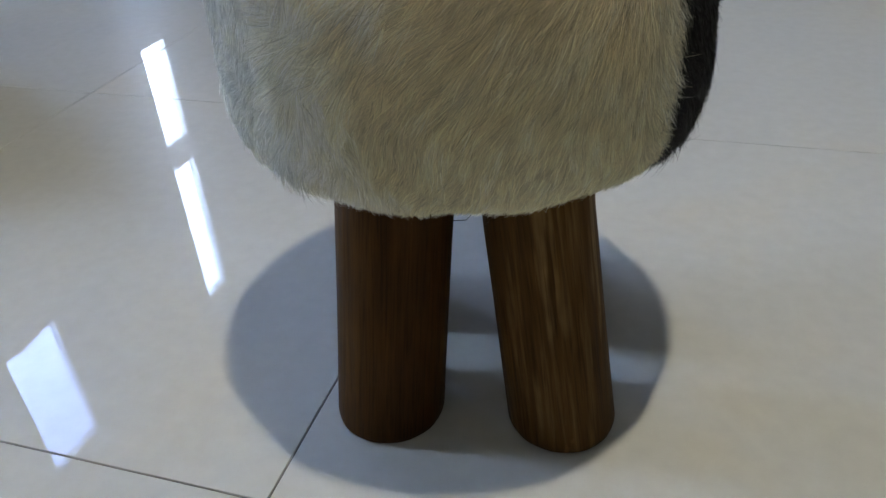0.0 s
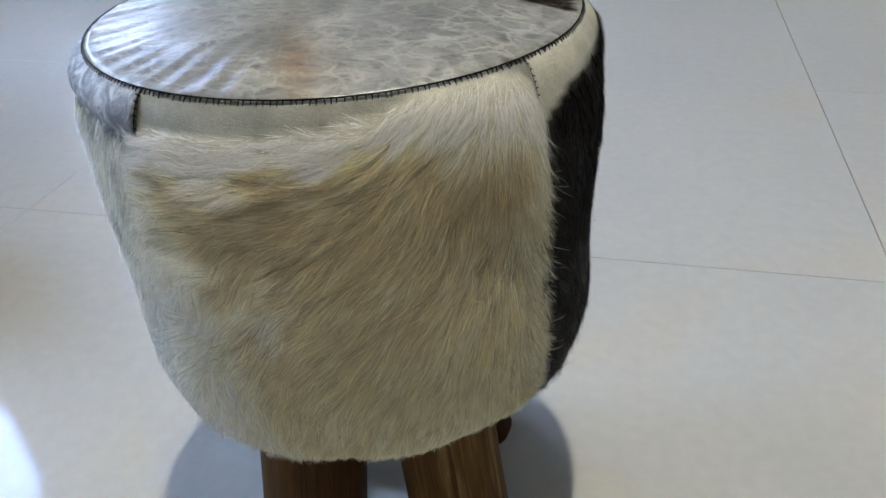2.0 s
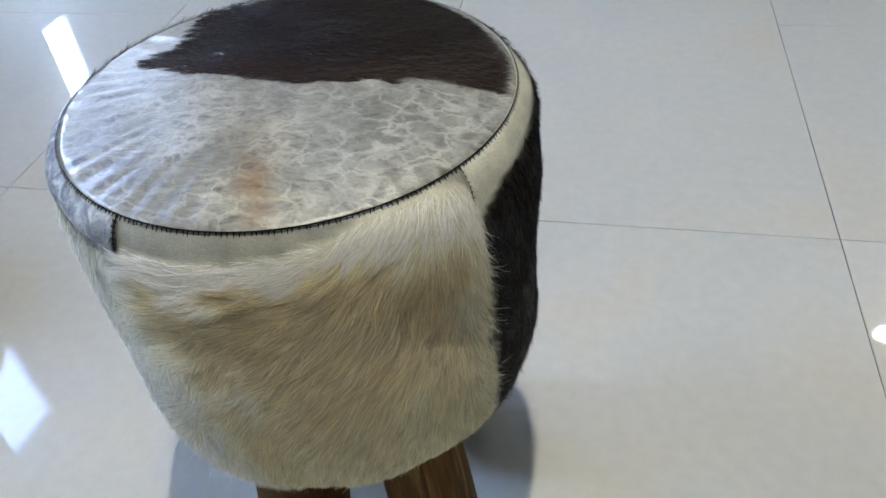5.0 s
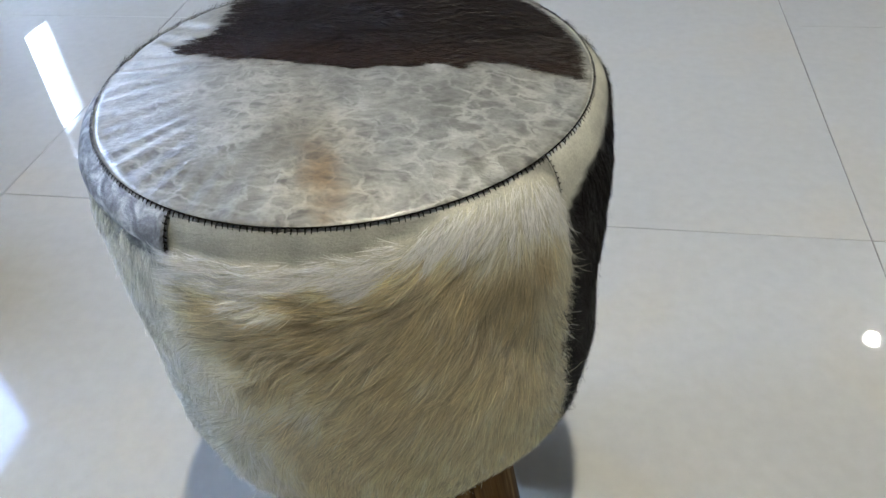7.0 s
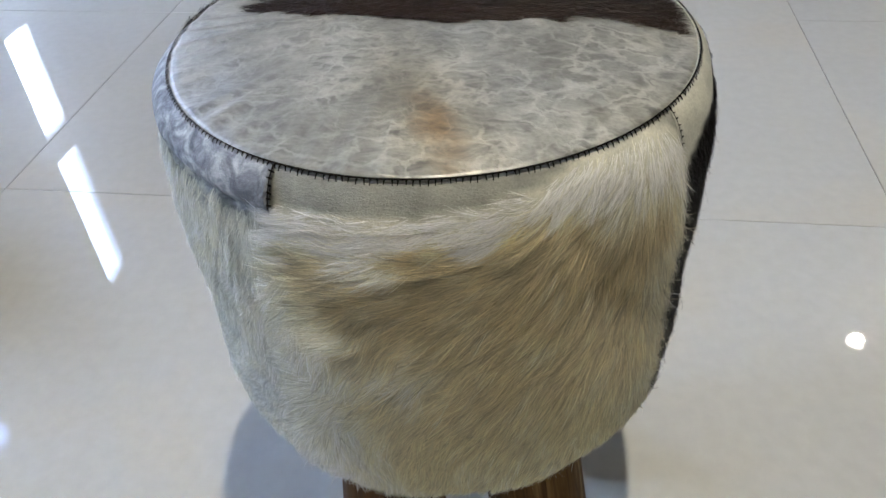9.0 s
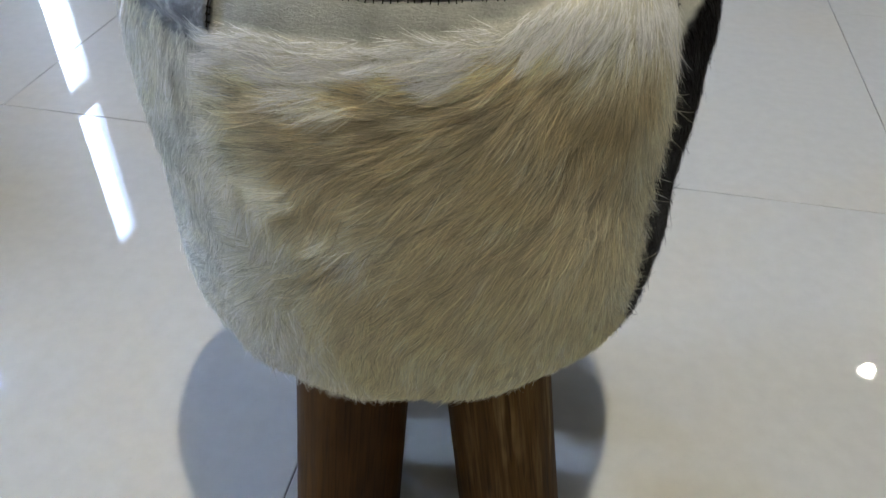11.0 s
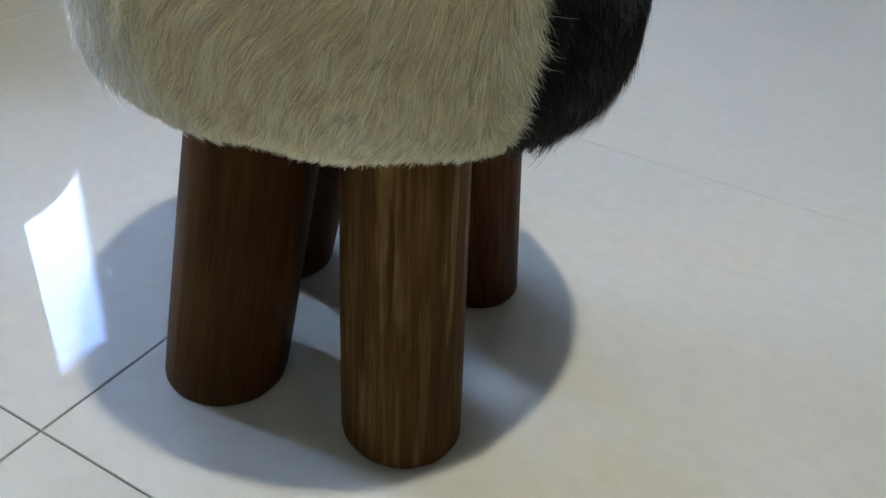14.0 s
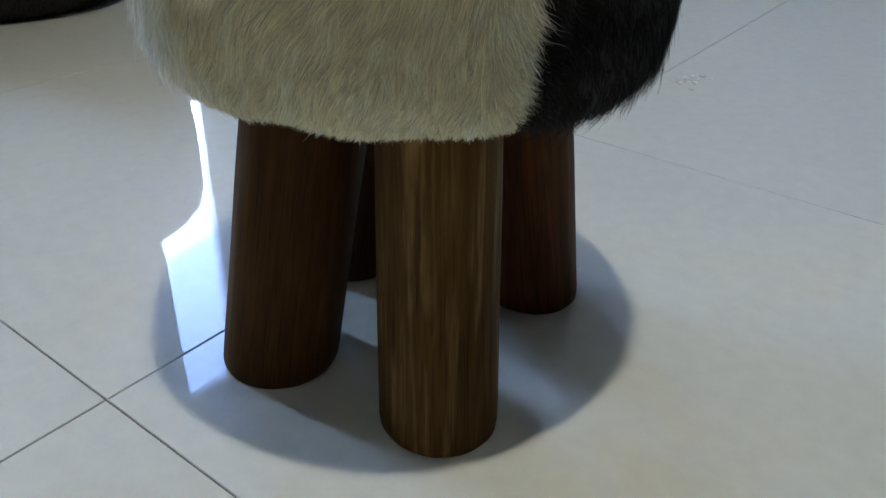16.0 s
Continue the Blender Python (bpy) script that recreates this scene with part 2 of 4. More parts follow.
def mat_wood(name, dark, mid, pale, streak):
    """Long grain along the leg's own axis."""
    m = Mat(name)
    at = m.t.nodes.new("ShaderNodeAttribute")
    at.attribute_name = "grain"

    def along(z):
        mp = m.t.nodes.new("ShaderNodeMapping")
        mp.inputs["Scale"].default_value = (1, 1, z)
        m.link(at.outputs["Vector"], mp.inputs["Vector"])
        return mp.outputs[0]

    grain = m.noise(along(0.06), 130, 5, 0.6, 0.3)
    wide = m.noise(along(0.07), 95, 2, 0.5, 0.25)
    col = m.ramp(grain, [(0.28, dark), (0.54, mid), (0.92, pale)])
    broken = m.ramp(m.noise(along(0.5), 24, 3), [(0.40, (0.12, 0.12, 0.12)), (0.58, (1, 1, 1))])
    lines = m.math("MULTIPLY", m.ramp(wide, [(0.55, (0, 0, 0)), (0.63, (streak,) * 3)]), broken)
    col = m.mix(col, pale, lines)
    pores = m.ramp(m.noise(along(0.03), 700, 3), [(0.33, (0.45, 0.42, 0.40)), (0.5, (1, 1, 1))])
    blot = m.ramp(m.noise(along(0.4), 20, 4), [(0.3, (0.60, 0.56, 0.53)), (0.62, (1, 1, 1))])
    col = m.mix(m.mix(col, pores, 0.7, "MULTIPLY"), blot, 0.8, "MULTIPLY")
    # scuffs round the foot
    foot = m.t.nodes.new("ShaderNodeSeparateXYZ")
    m.link(at.outputs["Vector"], foot.inputs[0])
    near = m.ramp(m.math("MULTIPLY", foot.outputs[2], 10.0), [(0.02, (1, 1, 1)), (0.22, (0, 0, 0))])
    scuff = m.math("MULTIPLY", m.ramp(m.noise(along(0.6), 62, 3, 0.6), [(0.60, (0, 0, 0)), (0.68, (0.75, 0.75, 0.75))]), near)
    col = m.mix(col, (mid[0] * 2.1 + 0.02, mid[1] * 2.1 + 0.015, mid[2] * 2.6 + 0.012), scuff)
    m.bump(m.math("ADD", grain, m.math("MULTIPLY", wide, 0.8)), 0.45, 0.0015)
    return m.set(col, m.math("MULTIPLY_ADD", grain, 0.2, 0.5), **{"Specular IOR Level": 0.12})


def mat_plain(name, colour, rough=0.6, **values):
    m = Mat(name)
    v = m.coords()
    m.bump(m.noise(v, 400, 3), 0.2, 0.0006)
    return m.set(m.ramp(m.noise(v, 60, 3), [(0.3, tuple(c * 0.8 for c in colour)), (0.7, colour)]), rough, **values)


def mat_glow(name, stops):
    """Daylight outside a window: its colour and strength against the height (metres, colour)."""
    m = Mat(name)
    sep = m.t.nodes.new("ShaderNodeSeparateXYZ")
    m.link(m.coords(), sep.inputs[0])
    top = max(max(c) for _, c in stops)
    col = m.ramp(m.math("MULTIPLY", sep.outputs[2], 0.4), [(z * 0.4, tuple(v / top for v in c)) for z, c in stops])
    m.link(col, m.b.inputs["Emission Color"])
    return m.set((0, 0, 0), 1.0, **{"Emission Strength": top})


M_TILE, M_GROUT = mat_tile(), mat_grout()
# Unseen walls darkened to cut bounce; north wall whitened to brighten the floor's reflections.
M_DIM_WALL, M_CEIL = mat_paint("dim_wall_paint", (0.12, 0.115, 0.105)), mat_paint("ceiling_paint", (0.24, 0.236, 0.23))
M_BOUNCE_WALL = mat_paint("bounce_wall_paint", (0.60, 0.59, 0.56))
M_TRIM = mat_paint("frame_paint", (0.70, 0.71, 0.72), 0.4)
M_FUR, M_BLACKFUR, M_SKIN, M_TOP = mat_fur("fur", 0.42, 0.34, 0.5, 0.4), mat_fur("black_fur", 0.45, 0.5, 0.10), mat_skin(), mat_top()
M_SKIN_MOTTLED = mat_skin("mottled_hide_skin", True)
M_BROWNFUR = mat_fur("brown_fur", 0.38, 0.6, 0.28)
M_WOOD_STREAK = mat_wood("streaked_wood", (0.074, 0.036, 0.008), (0.128, 0.064, 0.0165), (0.34, 0.21, 0.085), 0.88)
M_WOOD_DARK = mat_wood("dark_wood", (0.052, 0.0215, 0.0042), (0.090, 0.0385, 0.0082), (0.13, 0.060, 0.0145), 0.2)
M_WOOD_RED = mat_wood("red_wood", (0.042, 0.014, 0.004), (0.098, 0.033, 0.008), (0.18, 0.07, 0.018), 0.4)
M_THREAD = mat_plain("thread", (0.008, 0.007, 0.006), 0.8, **{"Specular IOR Level": 0.1})
M_CLOTH = mat_plain("underside_cloth", (0.05, 0.045, 0.04), 0.9)
M_METAL = mat_plain("lamp_ring", (0.75, 0.75, 0.75), 0.35)
M_DAY_A = mat_glow("daylight_blue", [(0.7, (34, 45, 58)), (1.12, (20, 28, 42)), (1.4, (5.6, 8.4, 17.0)), (2.05, (3.6, 5.8, 13.5))])
M_DAY_B = mat_glow("daylight_white", [(0.7, (14, 18, 24)), (1.3, (12, 16, 24)), (2.05, (10, 14.5, 24))])
M_DAY_C = mat_glow("daylight_shaded", [(0.66, (30, 41, 58)), (2.05, (25, 35, 54))])
M_BULB = mat_plain("frosted_bulb", (0.9, 0.9, 0.88), 0.5, **{"Emission Color": (1.0, 0.97, 0.9, 1.0), "Emission Strength": 45.0})
M_FILM = mat_plain("white_plastic", (0.95, 0.95, 0.95), 0.12, **{"Specular IOR Level": 1.0, "Coat Weight": 1.0, "Coat Roughness": 0.06, "Coat IOR": 1.8})


# ---- mesh helpers ----
def part(name, mesh, material, parent=None, label="", kind=""):
    """Links a bmesh or a mesh as one object, under a thing or a part if one is given."""
    if isinstance(mesh, bmesh.types.BMesh):
        bm, mesh = mesh, bpy.data.meshes.new(name)
        bm.to_mesh(mesh)
        bm.free()
    if not mesh.materials:
        mesh.materials.append(material)
    ob = new(name, mesh)
    ob.parent = parent
    return tagged(ob, label=label, kind=kind)


def empty(name, place, label, category, group=""):
    ob = new(name)
    ob.location = place
    ob.empty_display_size = 0.05
    return tagged(ob, label, category, group)


def box(bm, lo, hi, bevel=0.0):
    r = bmesh.ops.create_cube(bm, size=1.0)
    for v in r["verts"]:
        v.co = Vector([a + (b - a) * (c + 0.5) for a, b, c in zip(lo, hi, v.co)])
    if bevel:
        edges = list({e for v in r["verts"] for e in v.link_edges})
        bmesh.ops.bevel(bm, geom=edges, offset=bevel, segments=2, affect="EDGES", profile=0.5)
    return bm


def smooth(mesh):
    mesh.polygons.foreach_set("use_smooth", [True] * len(mesh.polygons))
    return mesh


def mesh_of(name, verts, faces, pigment=None):
    mesh = bpy.data.meshes.new(name)
    mesh.from_pydata([tuple(v) for v in verts], [], faces)
    if pigment is not None:
        at = mesh.color_attributes.new("pigment", "FLOAT_COLOR", "POINT")
        at.data.foreach_set("color", np.c_[pigment, np.ones(len(pigment))].ravel())
    mesh.update()
    return smooth(mesh)


def tube(bm, pts, r, sides=6):
    """A thread or wire along points."""
    pts = [Vector(p) for p in pts]
    rings = []
    for i, p in enumerate(pts):
        d = (pts[min(i + 1, len(pts) - 1)] - pts[max(i - 1, 0)]).normalized()
        a = d.orthogonal().normalized() if abs(d.z) > 0.95 else d.cross(Vector((0, 0, 1))).normalized()
        b = d.cross(a)
        rings.append([bm.verts.new(p + r * (math.cos(k * math.tau / sides) * a + math.sin(k * math.tau / sides) * b)) for k in range(sides)])
    for q, s in zip(rings, rings[1:]):
        for k in range(sides):
            bm.faces.new((q[k], q[(k + 1) % sides], s[(k + 1) % sides], s[k]))
    bm.faces.new(rings[0][::-1])
    bm.faces.new(rings[-1])


def waves(rng, n, freq):
    """A smooth random field over (a, b): the sum of a few sines, about -1 to 1."""
    k = rng.normal(0, freq, (n, 2))
    ph = rng.uniform(0, math.tau, n)
    return lambda a, b: sum(np.sin(k[i, 0] * a + k[i, 1] * b + ph[i]) for i in range(n)) / math.sqrt(n)


def hair_mesh(name, root, normal, along, length, width, lift, pigment, tip, bend=None, hug=0.0):
    """Flat tapered hairs as one mesh. along: unit way of each hair on the skin; lift: rise against its length; bend: sideways swing of the tip; hug: curvature of the skin along each hair."""
    n = len(root)
    side = np.cross(normal, along)
    side /= np.linalg.norm(side, axis=1, keepdims=True)
    twist = np.random.default_rng(n).normal(0, 0.5, n)[:, None]
    flat = side * np.cos(twist) + normal * np.sin(twist)
    steps, taper = (0.0, 0.35, 0.7, 1.0), (0.85, 1.0, 0.7, 0.0)
    bend = np.zeros(n) if bend is None else bend
    rows = []
    for s, w in zip(steps, taper):
        c = root - 0.0008 * normal + along * (length * s)[:, None] + normal * (length * lift * s * (1.25 - 0.55 * s) - 0.5 * hug * (length * s) ** 2)[:, None] + side * (bend * s * s)[:, None]
        rows.append(c if w == 0 else (c - flat * (width * w / 2)[:, None], c + flat * (width * w / 2)[:, None]))
    verts = np.stack([rows[0][0], rows[0][1], rows[1][0], rows[1][1], rows[2][0], rows[2][1], rows[3]], 1)
    shade = np.array([0.0, 0.0, 0.35, 0.35, 0.7, 0.7, 1.0])[None, :, None]
    cols = pigment[:, None, :] * (1 - shade) + tip[:, None, :] * shade
    base = (np.arange(n) * 7)[:, None]
    loops = (base + np.array([0, 1, 3, 2, 2, 3, 5, 4, 4, 5, 6])[None, :]).ravel()
    sizes = np.tile([4, 4, 3], n)
    mesh = bpy.data.meshes.new(name)
    mesh.vertices.add(n * 7)
    mesh.vertices.foreach_set("co", verts.astype(np.float32).ravel())
    mesh.loops.add(len(loops))
    mesh.loops.foreach_set("vertex_index", loops.astype(np.int32))
    mesh.polygons.add(len(sizes))
    mesh.polygons.foreach_set("loop_start", np.r_[0, np.cumsum(sizes)[:-1]].astype(np.int32))
    mesh.update(calc_edges=True)
    at = mesh.color_attributes.new("pigment", "FLOAT_COLOR", "POINT")
    at.data.foreach_set("color", np.concatenate([np.clip(cols, 0, 1), np.ones((n, 7, 1))], 2).astype(np.float32).ravel())
    return smooth(mesh)


# ---- room ----
def wall(name, lo, hi, holes, axis):
    """A wall slab between lo and hi with rectangular holes (a0, a1, z0, z1) along its long axis."""
    bm = bmesh.new()
    a_lo, a_hi = lo[axis], hi[axis]
    cuts = sorted(holes)
    at = a_lo

    def slab(a0, a1, z0, z1):
        p, q = list(lo), list(hi)
        p[axis], q[axis], p[2], q[2] = a0, a1, z0, z1
        box(bm, p, q)

    for a0, a1, z0, z1 in cuts:
        slab(at, a0, lo[2], hi[2])
        slab(a0, a1, lo[2], z0)
        slab(a0, a1, z1, hi[2])
        at = a1
    slab(at, a_hi, lo[2], hi[2])
    return tagged(part(name, bm, M_DIM_WALL), "plain plaster wall of the room, tone set for bounced light", "wall", kind="structure")


WINDOWS = [(-0.05, 0.13, 0.66, 1.80), (1.25, 1.52, 0.70, 2.035), (2.43, 2.612, 0.67, 2.02)]
wall("wall_west", (WALL_W - 0.05, WALL_S - 0.2, 0), (WALL_W, WALL_N + 0.2, CEIL), WINDOWS, 1)
wall("wall_east", (WALL_E, WALL_S - 0.2, 0), (WALL_E + 0.2, WALL_N + 0.2, CEIL), [], 1)
wall("wall_south", (WALL_W, WALL_S - 0.2, 0), (WALL_E, WALL_S, CEIL), [], 0)
rear = wall("wall_north", (WALL_W, WALL_N, 0), (WALL_E, WALL_N + 0.2, CEIL), [], 0)
# White here serves as a reflector; the other walls stay dark.
rear.data.materials[0] = M_BOUNCE_WALL
tagged(part("ceiling", box(bmesh.new(), (WALL_W - 0.2, WALL_S - 0.2, CEIL), (WALL_E + 0.2, WALL_N + 0.2, CEIL + 0.2)), M_CEIL), "plain painted flat ceiling with recessed downlights", "ceiling", kind="structure")
for (y0, y1, z0, z1), glow in zip(WINDOWS, (M_DAY_C, M_DAY_A, M_DAY_B)):
    tagged(part("backdrop", box(bmesh.new(), (WALL_W - 0.14, y0 - 0.18, z0 - 0.2), (WALL_W - 0.12, y1 + 0.18, z1 + 0.2)), glow), "bright overcast daylight outside the window", "sky", kind="structure")

for k, (y0, y1, z0, z1) in enumerate(WINDOWS, 1):
    win = tagged(empty(f"window_{k}", (WALL_W - 0.025, (y0 + y1) / 2, z0), "", ""), "white-framed window with bright daylight behind", "window", kind="structure")
    bm = bmesh.new()
    o, t = win.location, 0.006
    for lo, hi in (((0, y0, z0), (0, y0 + t, z1)), ((0, y1 - t, z0), (0, y1, z1)), ((0, y0 + t, z0), (0, y1 - t, z0 + t)), ((0, y0 + t, z1 - t), (0, y1 - t, z1))):
        box(bm, (-0.02, lo[1] - o.y, lo[2] - o.z), (0.02, hi[1] - o.y, hi[2] - o.z), 0.001)
    part("window_frame", bm, M_TRIM, win)
    if k == 3:
        part("lock_rail", box(bmesh.new(), (-0.018, 2.455 - o.y, 1.14 - o.z), (0.018, y1 - 0.008 - o.y, 1.27 - o.z), 0.003), M_TRIM, win, "pale grey lock rail across the slot")


def downlight(x, y, watts, spread):
    ob = empty("downlight", (x, y, CEIL), "white recessed round ceiling downlight, switched on; the southern three are added fill", "downlight", "ceiling downlights")
    bm = bmesh.new()
    prof = [(0.045, 0.0), (0.047, -0.010), (0.060, -0.012), (0.066, -0.006), (0.067, 0.0)]
    rings = [[bm.verts.new((r * math.cos(a * math.tau / 40), r * math.sin(a * math.tau / 40), z)) for a in range(40)] for r, z in prof]
    for q, s in zip(rings, rings[1:]):
        for a in range(40):
            bm.faces.new((q[a], q[(a + 1) % 40], s[(a + 1) % 40], s[a]))
    part("ring", bm, M_METAL, ob)
    dome = bmesh.new()
    caps = [[dome.verts.new((0.041 * math.cos(e) * math.cos(a * math.tau / 32), 0.041 * math.cos(e) * math.sin(a * math.tau / 32), -0.036 * math.sin(e) - 0.002)) for a in range(32)] for e in (0.0, 0.35, 0.7, 1.0, 1.25)]
    for q, s in zip(caps, caps[1:]):
        for a in range(32):
            dome.faces.new((q[a], s[a], s[(a + 1) % 32], q[(a + 1) % 32]))
    dome.faces.new(caps[-1])
    part("bulb", dome, M_BULB, ob, "glowing frosted bulb")
    lamp = bpy.data.lights.new("downlight_lamp", "AREA")
    lamp.shape, lamp.size, lamp.energy, lamp.color = "DISK", 0.060, watts, LAMP_COLOUR
    lamp.spread = radians(spread)
    lo = new("lamp", lamp)
    lo.location, lo.parent = (0, 0, -0.040), ob


# Includes the added southern fill lamps, fitted out like the others.
for x, y, watts, spread in LAMPS:
    downlight(x, y, watts, spread)


# ---- hide stool ----
CX, CY = 0.0926, 0.1946
PROFILE = [(0.1425, 0.4365), (0.1475, 0.432), (0.1515, 0.424), (0.1542, 0.412), (0.156, 0.395), (0.158, 0.35), (0.1585, 0.30), (0.1585, 0.262), (0.157, 0.238), (0.153, 0.221), (0.144, 0.2095), (0.130, 0.204), (0.105, 0.203)]


class Body:
    """A turned body: its skin's radius against the way down the profile."""

    def __init__(self, profile, cut=None):
        p = np.array(profile)
        self.cut = cut
        dense = np.linspace(0, len(p) - 1, 300)
        q = np.c_[np.interp(dense, range(len(p)), p[:, 0]), np.interp(dense, range(len(p)), p[:, 1])]
        ker = np.hanning(31)
        pad = np.r_[q[:1].repeat(15, 0), q, q[-1:].repeat(15, 0)]
        q = np.c_[np.convolve(pad[:, 0], ker / ker.sum(), "valid"), np.convolve(pad[:, 1], ker / ker.sum(), "valid")]
        q[0], q[-1] = p[0], p[-1]
        self.s = np.r_[0, np.cumsum(np.hypot(*np.diff(q, axis=0).T))]
        self.q, self.total = q, self.s[-1]

    def at(self, theta, s):
        """Place, normal, the ways to the right and up, for angles in degrees and metres down from the top seam."""
        th = np.radians(theta)
        r, z = np.interp(s, self.s, self.q[:, 0]), np.interp(s, self.s, self.q[:, 1])
        if self.cut is not None:
            r = r - self.cut(theta) * np.interp(s, [0.05, 0.12, 0.17, 0.23, 0.25], [0.0, 1.0, 0.9, 0.2, 0.0])
        dr = (np.interp(s + 1e-3, self.s, self.q[:, 0]) - np.interp(s - 1e-3, self.s, self.q[:, 0]))
        dz = (np.interp(s + 1e-3, self.s, self.q[:, 1]) - np.interp(s - 1e-3, self.s, self.q[:, 1]))
        ln = np.hypot(dr, dz) + 1e-9
        dr, dz = dr / ln, dz / ln
        c, sn = np.cos(th), np.sin(th)
        place = np.stack([r * c, r * sn, z], -1)
        nrm = np.stack([-dz * c, -dz * sn, dr], -1)
        right = np.stack([-sn, c, 0 * c], -1)
        up = np.stack([-dr * c, -dr * sn, -dz], -1)
        return place, nrm, right, up




def waist(theta):
    """Metres by which the seat is slimmer than its profile, against the angle: the flanks are flatter than the front."""
    a = (theta + 180) % 360 - 180
    return np.interp(a, [-180, -145, -120, -85, -50, -20, 0, 25, 60, 180], [0.0045, 0.0045, 0.0025, -0.0015, -0.0015, 0.0030, 0.0045, 0.0022, 0.003, 0.0045])


BODY = Body(PROFILE, waist)


def lerp3(a, b, f):
    f = np.clip(f, 0, 1)[:, None]
    return np.array(a)[None, :] * (1 - f) + np.array(b)[None, :] * f


TAN, TAN_DEEP, CREAM, WHITE, GREY = (0.735, 0.655, 0.475), (0.635, 0.548, 0.365), (0.93, 0.885, 0.67), (0.98, 0.965, 0.84), (0.78, 0.80, 0.77)
BLACK = (0.006, 0.005, 0.005)

# Each side panel: its angles, where its fur begins below the top seam, way of the hair, length.
PANELS = {
    "front": (-110.7, -32.4), "right": (-32.4, 40.0), "back": (40.0, 112.0), "back_left": (112.0, 179.0), "left": (179.0, 249.3)}


# Tufts on the front panel: across, down, way of the hair, size.
TUFTS = [(0.28, 0.42, 212, 0.035), (0.16, 0.33, 188, 0.06), (0.07, 0.55, 205, 0.06), (0.22, 0.11, 197, 0.05), (0.29, 0.12, 200, 0.04), (0.03, 0.17, 236, 0.035), (0.05, 0.66, 215, 0.05)]


def fur_start(which, th):
    if which == "front":
        return np.interp(th, [-111, -104, -84, -73, -64, -57, -42, -36, -32], [0.021, 0.018, 0.017, 0.014, 0.009, 0.003, 0.001, 0.005, 0.014])
    if which == "right":
        return np.interp(th, [-33, -29, -22, -5, 10, 25, 40], [0.040, 0.030, 0.022, 0.019, 0.014, 0.006, 0.003])
    if which == "left":
        return np.interp(th, [172, 200, 235, 249.3], [0.020, 0.024, 0.027, 0.029])
    return np.full_like(th, 0.004)


def seam_shift(s):
    """Degrees by which the tan hair runs over the black panel, against the way down."""
    return np.interp(s, [0.03, 0.07, 0.14, 0.205], [0.2, -0.2, 0.0, 0.8])


def panel_colour(which, th, s, rng, f):
    n = len(th)
    if which == "front":
        u, v = (th + 110.7) / 78.3, (s - fur_start("front", th)) / 0.21
        w = f(u * 4, v * 4)
        c = lerp3(TAN, TAN_DEEP, 0.5 + 0.5 * w + 0.9 * np.clip((0.42 - v) / 0.2, 0, 1))
        c = c + (np.array(CREAM) - c) * np.clip((v - 0.45) * 1.3, 0, 0.75)[:, None]
        band = np.clip((np.interp(u, [0, 0.3, 0.6, 0.8, 1], [0.135, 0.122, 0.128, 0.165, 0.19]) + 0.02 * w + 0.03 * f(u * 26, v * 9) - v) / np.interp(u, [0, 0.5, 0.85], [0.022, 0.024, 0.08]), 0, 1)
        edge = np.clip((0.27 - u + 0.07 * w + 0.03 * f(u * 30, v * 18)) / 0.18, 0, 1)
        tuft = np.exp(-(((u - 0.30) / 0.12) ** 2 + ((v - 0.42) / 0.09) ** 2)) + 0.8 * np.exp(-(((u - 0.16) / 0.08) ** 2 + ((v - 0.62) / 0.08) ** 2))
        corner = np.clip((u - 0.90 + 0.03 * f(u * 40, v * 14)) / 0.07, 0, 1) * np.clip(1.1 - v, 0, 1)
        f2 = np.clip(np.maximum.reduce([band, edge * 0.85, corner * 0.7, tuft * (0.5 + 0.5 * f(u * 60, v * 25))]), 0, 1)[:, None]
        return c + (np.array(WHITE) - c) * f2
    if which == "left":
        return lerp3(GREY, WHITE, 0.5 + 0.5 * f(th / 6, s * 90))
    return lerp3(BLACK, (0.012, 0.010, 0.009), rng.uniform(0, 1, n))


